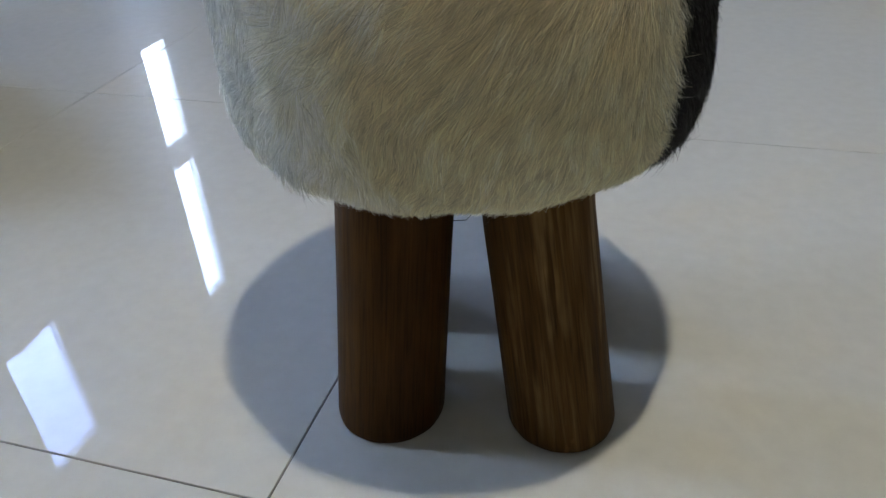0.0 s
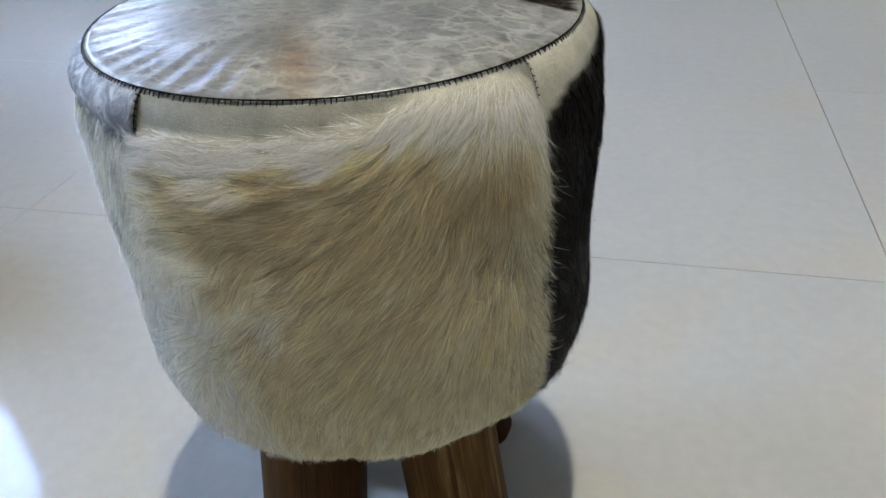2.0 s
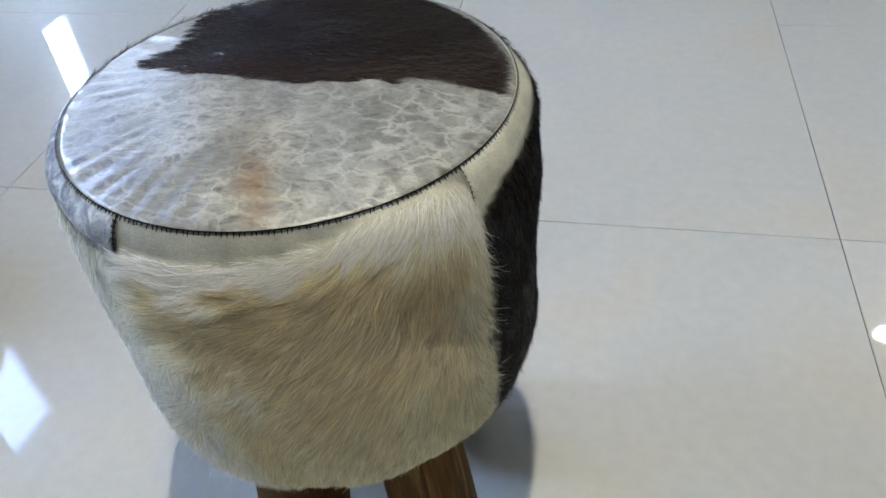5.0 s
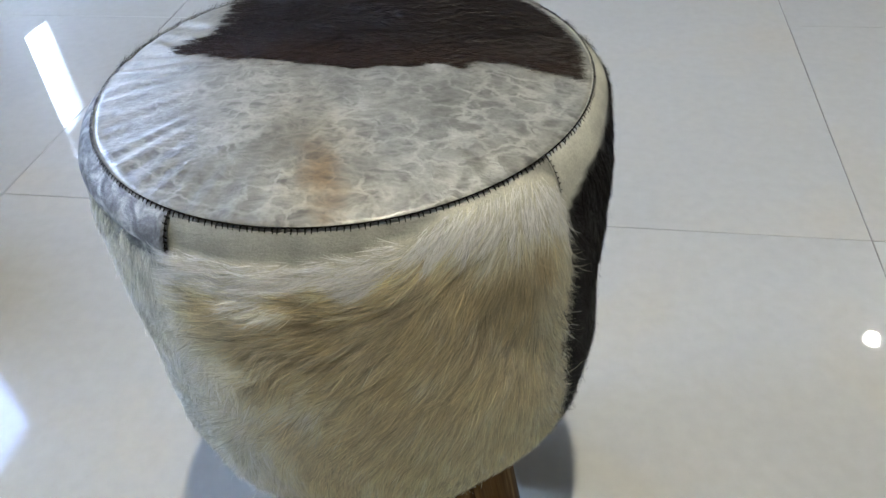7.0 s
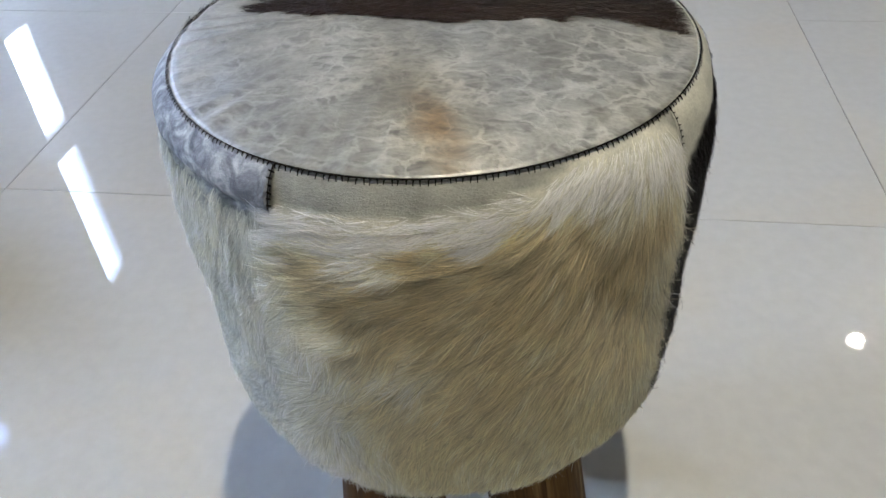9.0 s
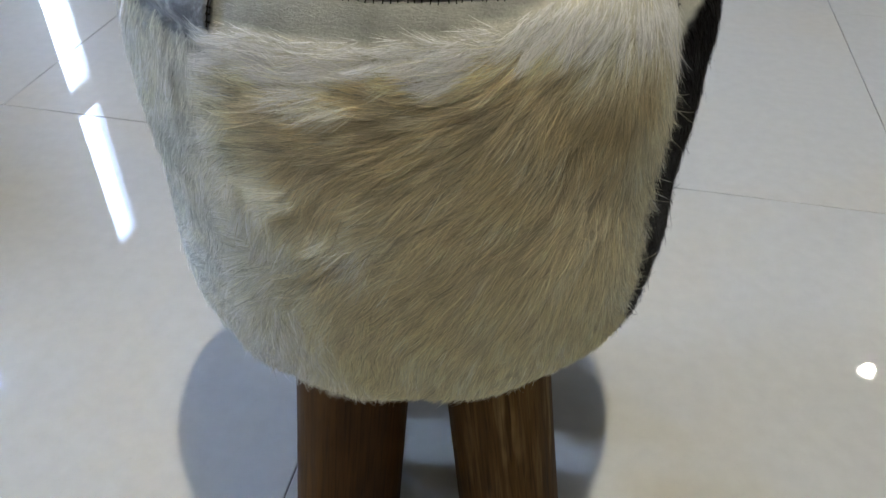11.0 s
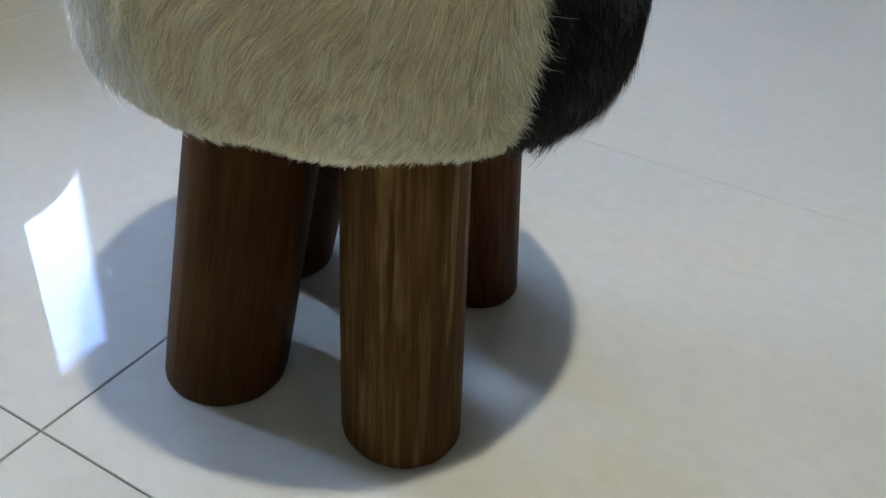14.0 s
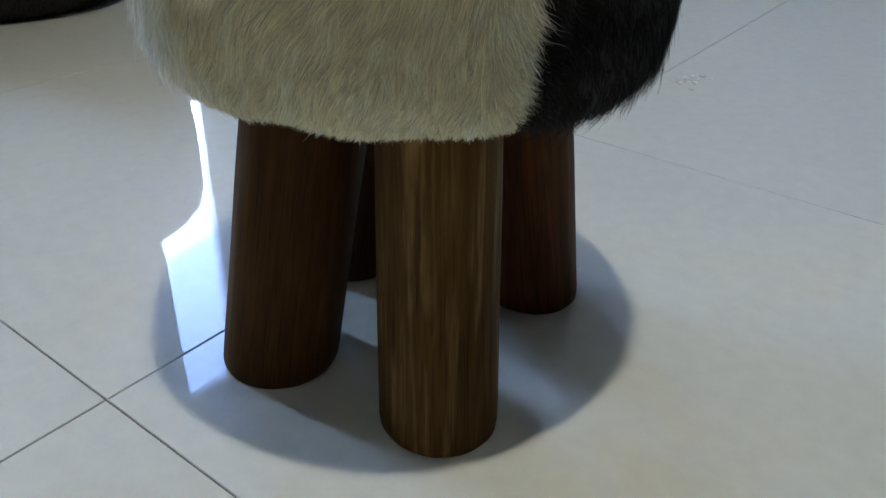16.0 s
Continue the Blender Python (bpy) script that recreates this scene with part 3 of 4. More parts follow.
def hide_panel(stool, which, body):
    a0, a1 = PANELS[which]
    rng = np.random.default_rng(sum(map(ord, which)))
    f, g, h = waves(rng, 7, 1.0), waves(rng, 7, 1.0), waves(rng, 8, 1.0)
    # skin
    na, ns = (120, 90) if which == "left" else (64, 70)
    th, s = np.meshgrid(np.linspace(a0, a1, na), np.linspace(0, body.total, ns), indexing="ij")
    th, s = th.ravel(), s.ravel()
    p, nrm, right, up = body.at(th, s)
    start = fur_start(which, th)
    bald = {"front": (0.335, 0.34, 0.305), "left": (0.44, 0.45, 0.46), "right": (0.66, 0.66, 0.58)}.get(which, (0.10, 0.09, 0.08))
    under = panel_colour(which, th, s, rng, f) * (0.85 if which in ("front", "left") else 1.0)
    if which == "right":
        over = np.clip((a0 + seam_shift(s) + 0.3 - th) / 0.6, 0, 1)[:, None]
        under = under * (1 - over) + np.array(TAN_DEEP) * over
    m = np.clip((s - start) / 0.004 + 0.5, 0, 1)[:, None]
    bare = np.array(bald)[None] * np.ones((len(th), 1))
    swell = 0.0012 * g(th / 9, s * 45) * np.clip(s / 0.015, 0, 1)
    if which == "left":
        swell = swell * 0.5
        bare = np.array([(0.52, 0.54, 0.57)]) * np.ones((len(th), 1))
        swell = swell + 0.0028 * np.exp(-(((s - 0.015) / 0.009) ** 2)) - 0.0045 * np.exp(-(((s - start) / 0.004) ** 2))
    pig = bare * (1 - m) + under * m
    p = p + nrm * swell[:, None]
    faces = [(i * ns + j, i * ns + j + 1, (i + 1) * ns + j + 1, (i + 1) * ns + j) for i in range(na - 1) for j in range(ns - 1)]
    words = {"front": "cream-tan long-haired hide panel with a bald grey top edge", "left": "white short-haired hide panel with a mottled grey top edge", "right": "black-haired hide panel with a bald white top edge"}.get(which, "black-haired hide panel")
    panel = part("hide_panel", mesh_of("hide_panel", p, faces, pig), M_SKIN_MOTTLED if which == "left" else M_SKIN, stool, words)
    sol = panel.modifiers.new("thickness", "SOLIDIFY")
    sol.thickness, sol.offset = 0.003, -1.0

    # hair
    count = {"front": 215000, "left": 90000, "right": 60000}.get(which, 10000)
    th = rng.uniform(a0, a1 + (3.6 if which == "front" else 0.0), count)
    s = rng.uniform(0, body.total - (0.020 if which == "front" else 0.018), count)
    if which == "back_left":
        fringe = rng.uniform(0, 1, count) < 0.3
        s = np.where(fringe, rng.uniform(0.003, 0.011, count), s)
    start = fur_start(which, th)
    keep = (s > start + 0.0025 * h(th, s * 300)) & (th < a1 + seam_shift(s))
    if which == "front":
        keep &= rng.uniform(0, 1, count) < np.clip(0.12 + (s - start) / 0.011, 0, 1)
    if which == "right":
        keep &= th > a0 + seam_shift(s) + 0.5
    th, s, start = th[keep], s[keep], start[keep]
    n = len(th)
    u, v = (th - a0) / (a1 - a0), (s - start) / 0.21
    if which == "front":
        u = (th - a0) / (a1 + seam_shift(s) - a0)
    x = np.radians(th) * 0.155
    # clumps: hairs share the swing of a wide lock and lean to the middle of a small one
    def locks(count):
        at = np.c_[rng.uniform(x.min() - 0.01, x.max() + 0.01, count), rng.uniform(0, body.total, count)]
        tree = KDTree(count)
        for k, (a, b) in enumerate(at):
            tree.insert((a, b, 0), k)
        tree.balance()
        idx = np.array([tree.find((a, b, 0))[1] for a, b in zip(x, s)])
        return idx, at

    small, at_small = locks(int(0.24 * (x.max() - x.min()) / 0.0038 ** 2))
    wide, _ = locks(int(0.24 * (x.max() - x.min()) / 0.011 ** 2))
    key, key2, key3 = rng.uniform(0, 1, 5000)[wide % 5000], rng.uniform(0, 1, 5000)[wide % 5000], rng.uniform(0, 1, 20000)[small % 20000]
    if which == "front":
        low = np.clip((v - 0.05) / 0.8, 0, 1) ** 0.8
        ang = (183 + 75 * np.clip(u, 0, 1) ** 2.0) * (1 - low) + (232 + 22 * u + 14 * np.clip(1 - u / 0.2, 0, 1)) * low
        ang = ang + 9 * f(u * 5, v * 5) + 8 * g(u * 13, v * 13) + 22 * (key - 0.5) + 22 * (key3 - 0.5) + rng.normal(0, 6, n)
        curl = np.clip((0.42 - u) / 0.2, 0, 1) * np.clip((v - 0.15) / 0.15, 0, 1)
        ang = ang + curl * (24 * g(u * 16, v * 14) + 30 * (key - 0.5))
        ang = np.where(u > 0.93, 258 + 20 * np.clip(v / 0.4, 0, 1) + rng.normal(0, 12, n) + (2 + 36 * np.clip(v, 0, 1)) * (u - 0.93) / 0.07, ang)
        length = rng.uniform(0.010, 0.024, n) * np.interp(v, [0, 0.1, 0.18, 0.7, 1], [0.62, 0.72, 1.0, 0.95, 0.45])
        lift, width = 0.09 + 0.10 * key2 + 0.15 * key3 + rng.normal(0, 0.03, n), rng.uniform(0.00012, 0.00026, n)
        lift = lift + 0.12 * curl * key3
        # ruffled white tufts by the neighbouring panel
        ruffle = np.zeros(n)
        for tu, tv, ta, tr in TUFTS:
            near = (((u - tu) / tr) ** 2 + ((v - tv) / (tr * 0.45)) ** 2 < 1) & (rng.uniform(0, 1, n) < 0.38)
            ruffle = np.where(near, 1.0, ruffle)
            ang = np.where(near, ta + rng.normal(0, 9, n), ang)
        lift, length = lift + 0.22 * ruffle, length * (1 + 0.2 * ruffle)
    elif which == "left":
        ang = 252 + 18 * f(u * 4, v * 5) + 34 * (key - 0.5) + 22 * (key3 - 0.5) + rng.normal(0, 8, n)
        length = rng.uniform(0.006, 0.013, n) * np.where((u > 0.9) & (v > 0.78), 1.7, 1.0)
        lift, width = 0.08 + 0.14 * key2 + 0.10 * key3 + rng.normal(0, 0.04, n), rng.uniform(0.00018, 0.00036, n)
    else:
        ang = 270 + 16 * f(u * 4, v * 5) + 44 * (key - 0.5) + 24 * (key3 - 0.5) + rng.normal(0, 14, n)
        if which == "right":
            ang = ang + 45 * np.clip(1 - u / 0.2, 0, 1)
        length = rng.uniform(0.007, 0.015, n) * np.interp(v, [0, 0.8, 1.0], [0.8, 1.0, 1.35]) * np.where(v > 0.85, 0.75 + 0.9 * key3 ** 2, 1.0)
        lift, width = 0.15 + 0.17 * key2 + rng.normal(0, 0.08, n), rng.uniform(0.00016, 0.00034, n)
    if which in ("right", "back"):
        lift = lift + 0.4 * np.exp(-s / 0.012)
    if which == "back_left":
        lift = lift + 0.65 * np.exp(-s / 0.012)
        ang = np.where(s < 0.012, rng.uniform(130, 260, n), ang)
    if which in ("front", "left"):
        guard = rng.uniform(0, 1, n) < 0.10
        width = np.where(guard, rng.uniform(0.00028, 0.00042, n), width)
        length = length * np.where(guard, 1.15, 1.0)
        lift = lift + np.where(guard, 0.05, 0.0)
    stray = (rng.uniform(0, 1, n) < (0.006 if which in ("front", "left") else 0.02)) & (v > (0.12 if which in ("front", "left") else 0.0))
    ang = ang + np.where(stray, rng.normal(0, 35, n), 0)
    lift = lift + np.where(stray, rng.uniform(0.05, 0.3, n), 0)
    length = length * np.where(stray, 1.15, 1.0)
    if which == "back_left":
        length = length * np.where(s < 0.012, 0.8, 1.0)
    p, nrm, right, up = body.at(th, s)
    p = p + nrm * ((0.0006 if which == "left" else 0.0012) * g(th / 9, s * 45) * np.clip(s / 0.015, 0, 1))[:, None]
    ar = np.radians(ang)[:, None]
    along = right * np.cos(ar) + up * np.sin(ar)
    side = np.cross(nrm, along)
    off = (at_small[small, 0] - x)[:, None] * right + (s - at_small[small, 1])[:, None] * up
    bend = (off * side).sum(1) * 1.0 + rng.normal(0, 0.0005, n) + (0.005 * (key2 - 0.5) if which in ("front", "left") else 0.0)
    col = panel_colour(which, th, s, rng, f) * ({"front": 0.85, "left": 0.78}.get(which, 0.9) + {"front": 0.34, "left": 0.36}.get(which, 0.2) * key3 + {"front": 0.06, "left": 0.06}.get(which, 0.0) * (key - 0.5))[:, None]
    if which == "front":
        pale = np.clip((key3 - 0.86) / 0.10, 0, 1) * 0.6 * rng.uniform(0.2, 1.0, n)
        col = col + (np.array(WHITE) - col) * np.maximum(pale, 0.9 * ruffle)[:, None]
    if which in ("front", "left"):
        col = col * np.where(guard, rng.choice([0.7, 1.15, 1.2], n), 1.0)[:, None]
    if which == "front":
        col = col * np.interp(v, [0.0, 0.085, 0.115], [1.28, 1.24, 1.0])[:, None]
    tip = col * (1.22 if which in ("front", "left") else 1.25)
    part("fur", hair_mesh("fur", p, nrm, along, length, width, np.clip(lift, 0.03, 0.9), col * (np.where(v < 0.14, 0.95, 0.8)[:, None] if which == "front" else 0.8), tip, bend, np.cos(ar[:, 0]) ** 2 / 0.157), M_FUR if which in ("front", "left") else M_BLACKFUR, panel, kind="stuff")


def top_height(r):
    return 0.4365 + 0.0115 * (1 - (np.clip(r, 0, 0.1425) / 0.1425) ** 2.6)


def brown_front(x):
    return np.interp(x, [-0.113, -0.07, -0.024, 0.013, 0.040, 0.058, 0.068, 0.074, 0.10, 0.125, 0.14], [0.014, -0.005, -0.014, -0.013, -0.010, -0.005, -0.008, 0.001, 0.001, -0.003, -0.007])


def brown_left(y):
    return np.interp(y, [-0.012, 0.012, 0.045, 0.095, 0.14], [-0.066, -0.104, -0.088, -0.094, -0.09])


def seat_top(stool):
    rng = np.random.default_rng(5)
    f = waves(rng, 8, 1.0)
    fold = waves(rng, 9, 1.0)
    nr, na = 44, 240
    verts, faces = [(0, 0, float(top_height(0.0)))], []
    for i in range(1, nr + 1):
        for a in range(na):
            r, t = 0.1428 * i / nr, a * math.tau / na
            x, y = r * math.cos(t), r * math.sin(t)
            pucker = (0.0004 + 0.0005 * max(0.0, -math.cos(t - 0.3))) * float(fold(t * 44, r * 40)) * max(0, (r - 0.075) / 0.068) * min(1, (0.1435 - r) / 0.004)
            verts.append((x, y, float(top_height(r)) + pucker + 0.0009 * float(f(x * 45, y * 45)) * min(1, (0.1428 - r) / 0.02) - (0.0005 if i == nr else 0.0)))
    for a in range(na):
        b = (a + 1) % na
        faces.append((0, 1 + a, 1 + b))
        for i in range(nr - 1):
            faces.append((1 + i * na + a, 1 + (i + 1) * na + a, 1 + (i + 1) * na + b, 1 + i * na + b))
    vx, vy = np.array(verts)[:, 0], np.array(verts)[:, 1]
    clear = np.where((vy > brown_front(vx) + 0.004) & (vx > brown_left(vy) + 0.006) & (np.hypot(vx, vy) < np.interp(vx, [0.06, 0.11], [0.135, 0.131])), 0.0, 1.0)
    top = part("seat_top", mesh_of("seat_top", verts, faces, np.repeat(clear[:, None], 3, 1)), M_TOP, stool, "white and grey short-haired hide top with a rusty stain")
    sol = top.modifiers.new("thickness", "SOLIDIFY")
    sol.thickness, sol.offset = 0.003, -1.0
    # dark brown patch of longer hair over the rear half
    n = 120000
    x, y = rng.uniform(-0.14, 0.14, n), rng.uniform(-0.03, 0.14, n)
    front, left = brown_front(x), brown_left(y)
    ragged = 0.0022 * f(x * 160, y * 500) + rng.normal(0, 0.0010, n)
    keep = (y > front + ragged) & (x > left + 2.2 * ragged) & (np.hypot(x, y) < np.interp(x, [0.06, 0.11], [0.1385, 0.1335]))
    x, y = x[keep], y[keep]
    n = len(x)
    r = np.hypot(x, y)
    z = top_height(r) + 0.0009 * f(x * 45, y * 45) + 0.0008
    slope = 0.0115 * 2.6 * (r / 0.1425) ** 1.6 / 0.1425
    nrm = np.stack([slope * x / np.maximum(r, 1e-4), slope * y / np.maximum(r, 1e-4), np.ones(n)], 1)
    nrm /= np.linalg.norm(nrm, axis=1, keepdims=True)
    ang = np.where(rng.uniform(0, 1, n) < np.clip((-0.045 - x) / 0.06, 0.06, 0.9), 184, -6) + rng.normal(0, 13, n) + 12 * f(x * 60, y * 60)
    ang = np.radians(ang)
    along = np.stack([np.cos(ang), np.sin(ang), np.zeros(n)], 1)
    along -= nrm * (along * nrm).sum(1, keepdims=True)
    along /= np.linalg.norm(along, axis=1, keepdims=True)
    warm = np.clip(1 - (y - np.interp(x, [-0.1, 0.1], [0.0, 0.0])) / 0.03, 0, 1)
    col = lerp3((0.013, 0.0095, 0.0085), (0.028, 0.0145, 0.0105), warm * 0.7 + rng.uniform(0, 0.3, n))
    part("fur", hair_mesh("fur", np.stack([x, y, z], 1), nrm, along, rng.uniform(0.004, 0.0095, n), rng.uniform(0.00016, 0.00034, n), rng.uniform(0.05, 0.22, n), col, col * 1.5, rng.normal(0, 0.001, n)), M_BROWNFUR, top, "dark brown patch of longer hair", kind="stuff")


def stitching(stool, body):
    """Blanket stitch round the top seam, and short stitched seams between the side panels."""
    bm = bmesh.new()
    rr, zz = 0.1434, 0.4371
    rng = random.Random(3)

    def bold(t):
        """How much of the thread lies open at an angle: it sinks into the hide on the flank by the window."""
        return float(np.interp((t + 180) % 360 - 180, [-180, -130, -108, -20, 20, 180], [0.4, 0.55, 0.9, 0.85, 0.55, 0.4]))

    for k in range(240):
        ends = [(rr * math.cos(a * math.tau / 240), rr * math.sin(a * math.tau / 240), zz) for a in (k, k + 0.5, k + 1)]
        tube(bm, ends, 0.00062 * bold(k * 1.5) ** 2.4, 6)
    n = 300
    for k in range(n):
        t = (k + rng.uniform(-0.15, 0.15)) * 360 / n
        w, reach = bold(t), rng.uniform(0.0024, 0.0034)
        a, _, right, _ = body.at(np.array([t]), np.array([0.0002]))
        b, nb, _, _ = body.at(np.array([t + rng.uniform(-0.25, 0.25)]), np.array([reach * (0.5 + 0.5 * w)]))
        mid = (a[0] + b[0]) / 2 + nb[0] * 0.0008
        tube(bm, [a[0] + np.array([0, 0, 0.0005]), mid], 0.00042 * w, 5)
        tube(bm, [mid, b[0] + nb[0] * 0.0003], 0.00028 * w, 5)
    for t0, line, tick in ((-110.7, 0.0004, 0.00045), (-32.4, 0.00016, 0.00032), (40.0, 0.0003, 0.0004), (112.0, 0.0003, 0.0004), (179.0, 0.0003, 0.0004)):
        for k in range(6):
            s = 0.004 + k * 0.0031
            wide = 0.75 if tick > 0.0004 else 0.3
            p, nn, right, up = body.at(np.array([t0 - wide * 0.5, t0 + wide * rng.uniform(0.8, 1.2)]), np.array([s, s + rng.uniform(-0.0005, 0.0005)]))
            tube(bm, [p[0] + nn[0] * 0.0008, p[1] + nn[1] * 0.0008], tick, 5)
        p, nn, _, _ = body.at(np.full(12, t0), np.linspace(0.001, 0.0215, 12))
        tube(bm, [q + m * 0.0003 for q, m in zip(p, nn)], line, 5)
    me = part("stitching", bm, M_THREAD, stool, "black blanket-stitched thread")
    smooth(me.data)


def log_leg(stool, foot, head, r0, r1, material, seed, crack=None):
    """A slightly crooked log from the floor up into the seat."""
    rng = np.random.default_rng(seed)
    f = waves(rng, 6, 1.0)
    foot, head = np.array([*foot, 0.0]), np.array([*head, 0.21])
    rows = [(0.0, 0.945), (0.0006, 0.968), (0.002, 0.986), (0.005, 1.0)] + [(z, 1.0) for z in np.linspace(0.02, 0.226, 22)]
    na, verts, faces, straight = 150 if crack is not None else 56, [], [], []
    for z, k in rows:
        c = foot + (head - foot) * z / 0.21
        r = (r0 + (r1 - r0) * z / 0.21) * k
        for a in range(na):
            t = a * math.tau / na
            q = r * (1 + 0.012 * float(f(3 * math.cos(t), 3 * math.sin(t) + z * 6)) + 0.004 * math.sin(t * 11 + 3 * math.sin(z * 20)))
            if crack is not None:
                d = (math.degrees(t) - crack - 60 * z + 180) % 360 - 180
                if abs(d) < 1.3 and 0.004 < z < 0.06:
                    q -= 0.0022 * (1 - z / 0.06)
            verts.append((c[0] + q * math.cos(t), c[1] + q * math.sin(t), z))
            straight.append((q * math.cos(t) + seed * 0.7, q * math.sin(t), z))
    for i in range(len(rows) - 1):
        for a in range(na):
            b = (a + 1) % na
            faces.append((i * na + a, i * na + b, (i + 1) * na + b, (i + 1) * na + a))
    faces.append(tuple(range(na))[::-1])
    faces.append(tuple(range((len(rows) - 1) * na, len(rows) * na)))
    mesh = mesh_of("leg", verts, faces)
    mesh.attributes.new("grain", "FLOAT_VECTOR", "POINT").data.foreach_set("vector", np.array(straight).ravel())
    words = {M_WOOD_STREAK: "round log leg, brown with pale grain streaks and a crack", M_WOOD_DARK: "round log leg stained dark brown"}.get(material, "round log leg stained reddish brown")
    return part("leg", mesh, material, stool, words)


def hide_stool():
    stool = empty("stool", (CX, CY, 0), "round cowhide-covered stool, cream, black and white, on log legs", "stool")
    for which in PANELS:
        hide_panel(stool, which, BODY)
    seat_top(stool)
    stitching(stool, BODY)
    bm = bmesh.new()
    bmesh.ops.create_cone(bm, cap_ends=True, segments=64, radius1=0.128, radius2=0.132, depth=0.012)
    bmesh.ops.translate(bm, verts=bm.verts, vec=(0, 0, 0.213))
    part("base_board", bm, M_CLOTH, stool, "dark cloth-covered underside")
    legs = [((0.0514, 0.105), (0.0612, 0.1418), 0.0401, 0.0403, M_WOOD_DARK, 1, None), ((0.1771, 0.1246), (0.1447, 0.1581), 0.0381, 0.0369, M_WOOD_STREAK, 2, -75),
            ((0.1454, 0.2882), (0.1329, 0.2529), 0.038, 0.037, M_WOOD_RED, 3, None), ((0.002, 0.230), (0.040, 0.226), 0.038, 0.038, M_WOOD_DARK, 4, None)]
    for foot, head, r0, r1, material, seed, crack in legs:
        log_leg(stool, (foot[0] - CX, foot[1] - CY), (head[0] - CX, head[1] - CY), r0, r1, material, seed, crack)
    bm = bmesh.new()
    for x0, y0, dip, reach, r in ((-0.012, -0.030, 0.131, 0.030, 0.00030), (-0.007, -0.027, 0.138, 0.022, 0.00026), (-0.004, -0.034, 0.155, 0.016, 0.00034)):
        pts = [(x0, y0, dip + 0.010), (x0 + 0.1 * reach, y0, dip + 0.003), (x0 + 0.3 * reach, y0 + 0.002, dip), (x0 + 0.6 * reach, y0, dip + 0.003), (x0 + 0.85 * reach, y0 - 0.002, dip + 0.012), (x0 + reach, y0, dip + 0.020), (x0 + 1.15 * reach, y0 + 0.004, dip + 0.040), (x0 + 1.2 * reach, y0 + 0.006, 0.210)]
        tube(bm, pts, r, 5)
    part("loose_thread", bm, M_THREAD, stool, "loose dark thread ends hanging under the seat")


hide_stool()


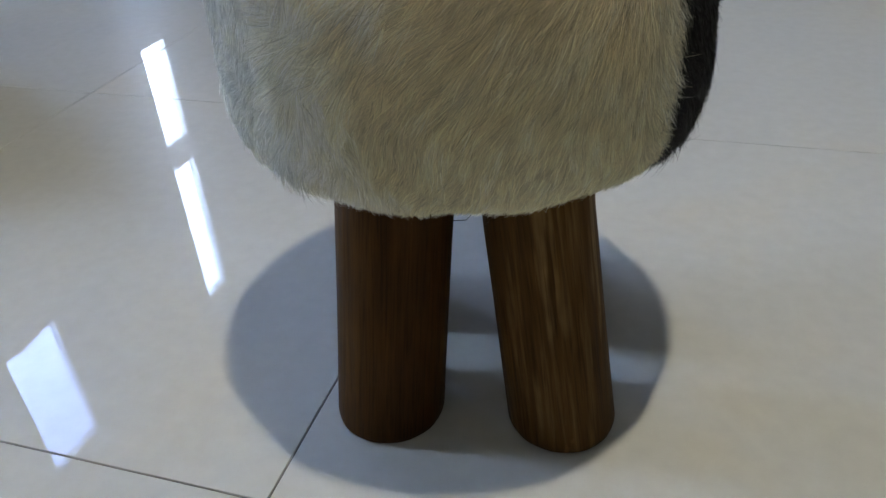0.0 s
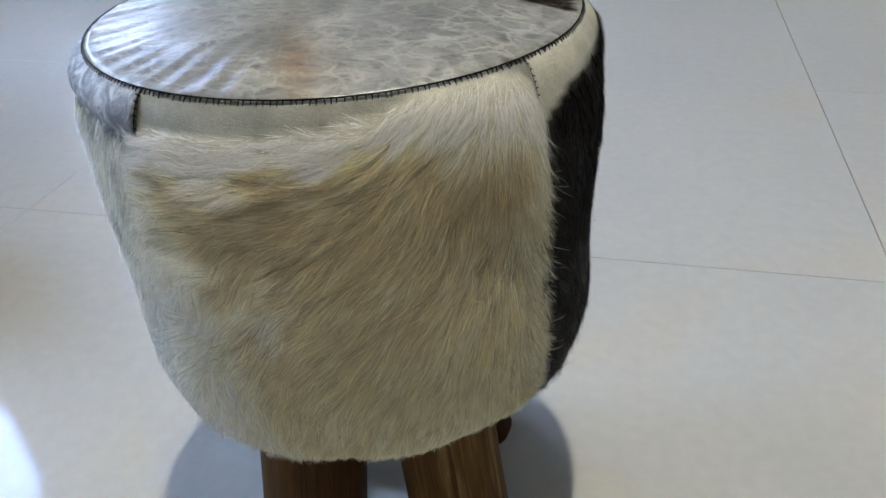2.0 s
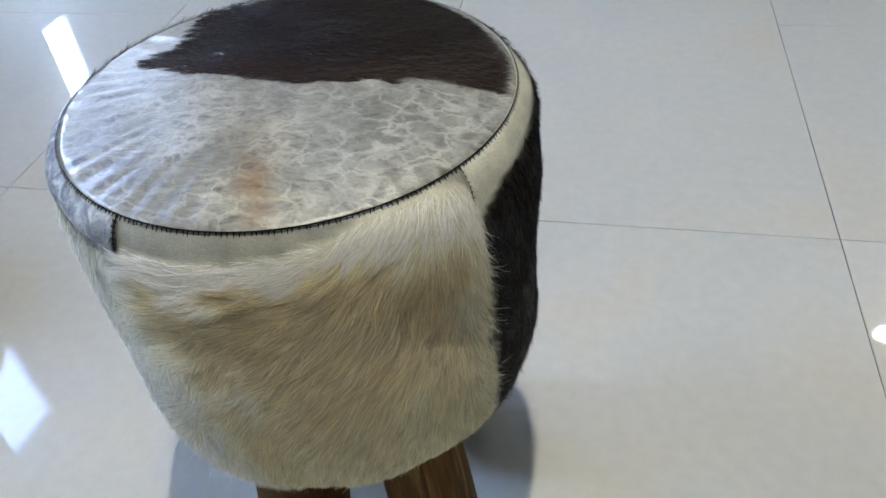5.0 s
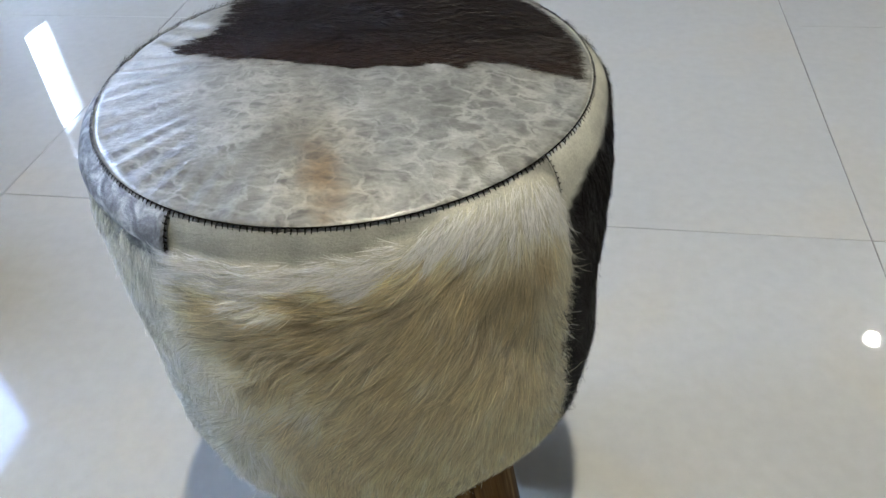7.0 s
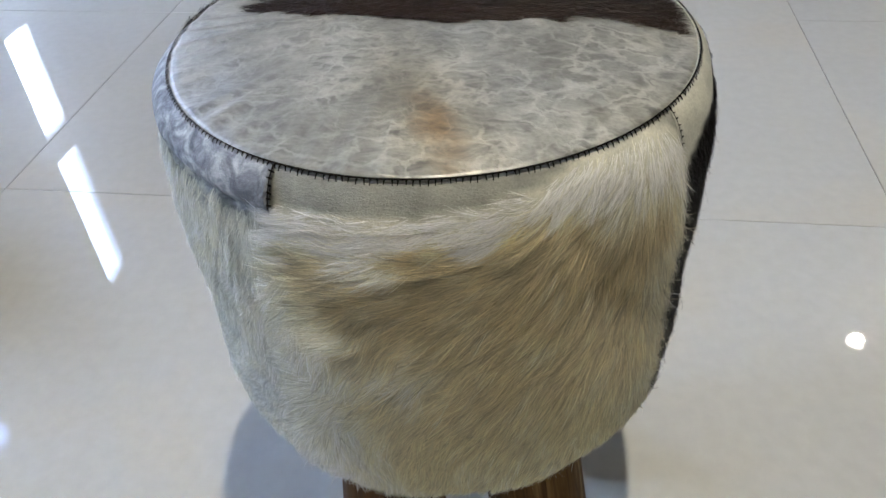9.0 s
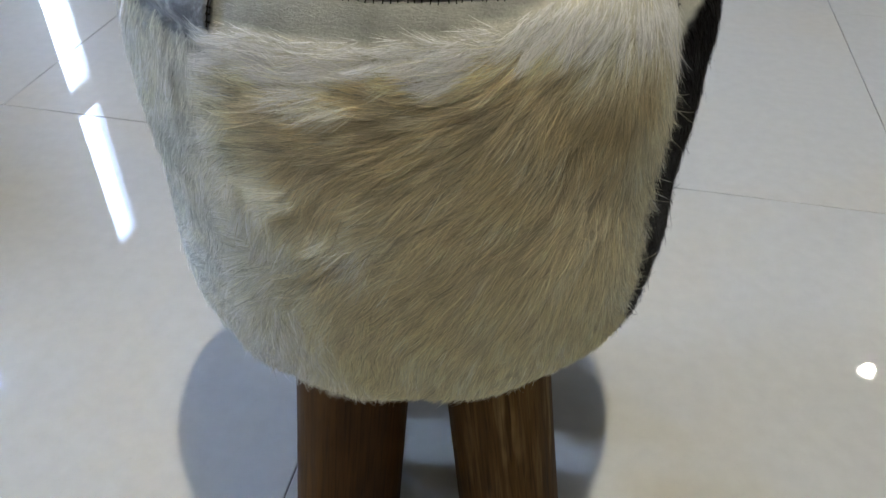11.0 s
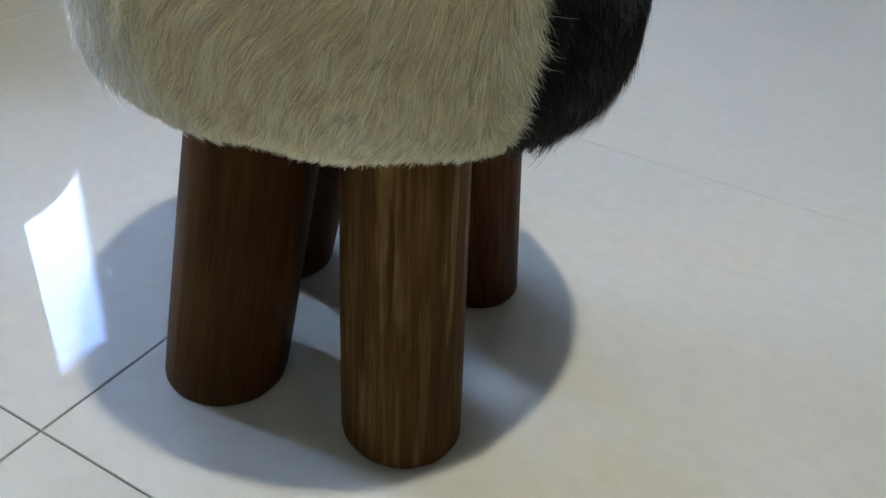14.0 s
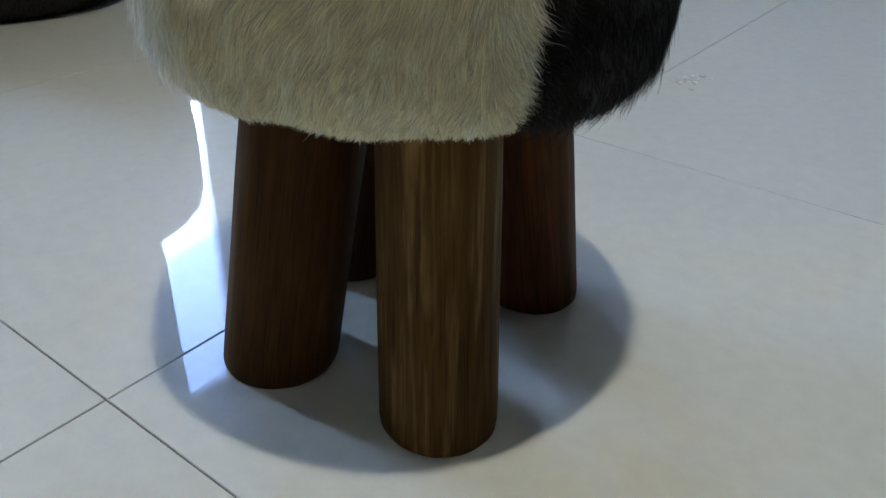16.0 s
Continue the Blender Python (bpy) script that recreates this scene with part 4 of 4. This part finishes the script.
# ---- second hide seat ----
def hide_pouf(x, y):
    pouf = empty("pouf", (x, y, 0), "drum-shaped tan hide pouf with a dark lower band", "pouf")
    body = Body([(0.286, 0.438), (0.299, 0.433), (0.305, 0.422), (0.306, 0.38), (0.307, 0.30), (0.298, 0.20), (0.270, 0.11), (0.245, 0.04), (0.218, 0.006), (0.19, 0.0)])
    rng = np.random.default_rng(11)
    f = waves(rng, 7, 1.0)

    def colour(th, s):
        z = np.interp(s, body.s, body.q[:, 1])
        c = lerp3((0.48, 0.38, 0.20), (0.62, 0.52, 0.32), 0.5 + 0.5 * f(th / 20, s * 14))
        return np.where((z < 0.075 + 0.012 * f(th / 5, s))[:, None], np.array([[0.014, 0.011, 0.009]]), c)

    na, ns = 96, 50
    th, s = np.meshgrid(np.arange(na) * 360 / na, np.linspace(0, body.total, ns), indexing="ij")
    p, nrm, _, _ = body.at(th.ravel(), s.ravel())
    faces = [(i * ns + j, i * ns + j + 1, (i + 1) % na * ns + j + 1, (i + 1) % na * ns + j) for i in range(na) for j in range(ns - 1)]
    faces.append(tuple(i * ns for i in range(na)))
    faces.append(tuple(i * ns + ns - 1 for i in range(na))[::-1])
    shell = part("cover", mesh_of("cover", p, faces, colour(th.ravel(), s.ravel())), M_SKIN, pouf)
    n = 34000
    th, s = rng.uniform(0, 360, n), rng.uniform(0.004, body.total - 0.03, n)
    p, nrm, right, up = body.at(th, s)
    ar = np.radians(268 + 20 * f(th / 9, s * 30) + rng.normal(0, 14, n))[:, None]
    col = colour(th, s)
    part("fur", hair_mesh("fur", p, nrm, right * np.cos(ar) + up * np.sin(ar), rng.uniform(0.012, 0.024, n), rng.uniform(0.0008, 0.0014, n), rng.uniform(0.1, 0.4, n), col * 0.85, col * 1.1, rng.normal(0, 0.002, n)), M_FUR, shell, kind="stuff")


hide_pouf(-1.098, 0.48)


# ---- crumbs on the floor ----
def crumbs(x, y):
    rng = np.random.default_rng(21)
    bm = bmesh.new()
    for k in range(20):
        r = rng.uniform(0.0016, 0.004)
        made = bmesh.ops.create_icosphere(bm, subdivisions=1, radius=r)
        at = Vector((rng.normal(0, 0.009), rng.normal(0, 0.020), r * 0.3))
        for v in made["verts"]:
            v.co = Vector((v.co.x * 1.3, v.co.y * 1.2, max(v.co.z * 0.8, -r * 0.28))) * rng.uniform(0.8, 1.2) + at
    ob = tagged(part("crumbs", bm, M_FILM), "scattered crumbs of white glittering plastic on a floor tile", "litter", kind="stuff")
    ob.location = (x, y, 0.0)


crumbs(0.044, 0.882)


# ---- tiled floor ----
def floor():
    base = tagged(part("floor", box(bmesh.new(), (WALL_W - 0.2, WALL_S - 0.2, -0.12), (WALL_E + 0.2, WALL_N + 0.2, -0.0018)), M_GROUT), "polished cream-white porcelain floor tiles with thin dark joints", "floor", kind="structure")
    size, gap = 0.6, 0.0012
    shapes = {}

    def tile(x0, y0, w, h):
        if (w, h) not in shapes:
            bm = box(bmesh.new(), (gap / 2, gap / 2, -0.010), (w - gap / 2, h - gap / 2, 0.0))
            edges = [e for e in bm.edges if all(v.co.z > -0.001 for v in e.verts)]
            bmesh.ops.bevel(bm, geom=edges, offset=0.0005, segments=1, affect="EDGES")
            me = bpy.data.meshes.new("floor_tile")
            bm.to_mesh(me)
            bm.free()
            me.materials.append(M_TILE)
            shapes[w, h] = me
        ob = new("floor_tile", shapes[w, h])
        ob.parent, ob.location = base, (x0, y0, 0.0)

    for i in range(-4, 8):
        for j in range(-6, 10):
            if i == 0 and j == 2:
                continue
            x0, x1 = max(i * size, WALL_W), min((i + 1) * size, WALL_E)
            y0, y1 = max(j * size, WALL_S), min((j + (2 if i == 0 and j == 1 else 1)) * size, WALL_N)
            if y1 - y0 < 0.02:
                continue
            tile(x0, y0, round(x1 - x0, 4), round(y1 - y0, 4))


floor()
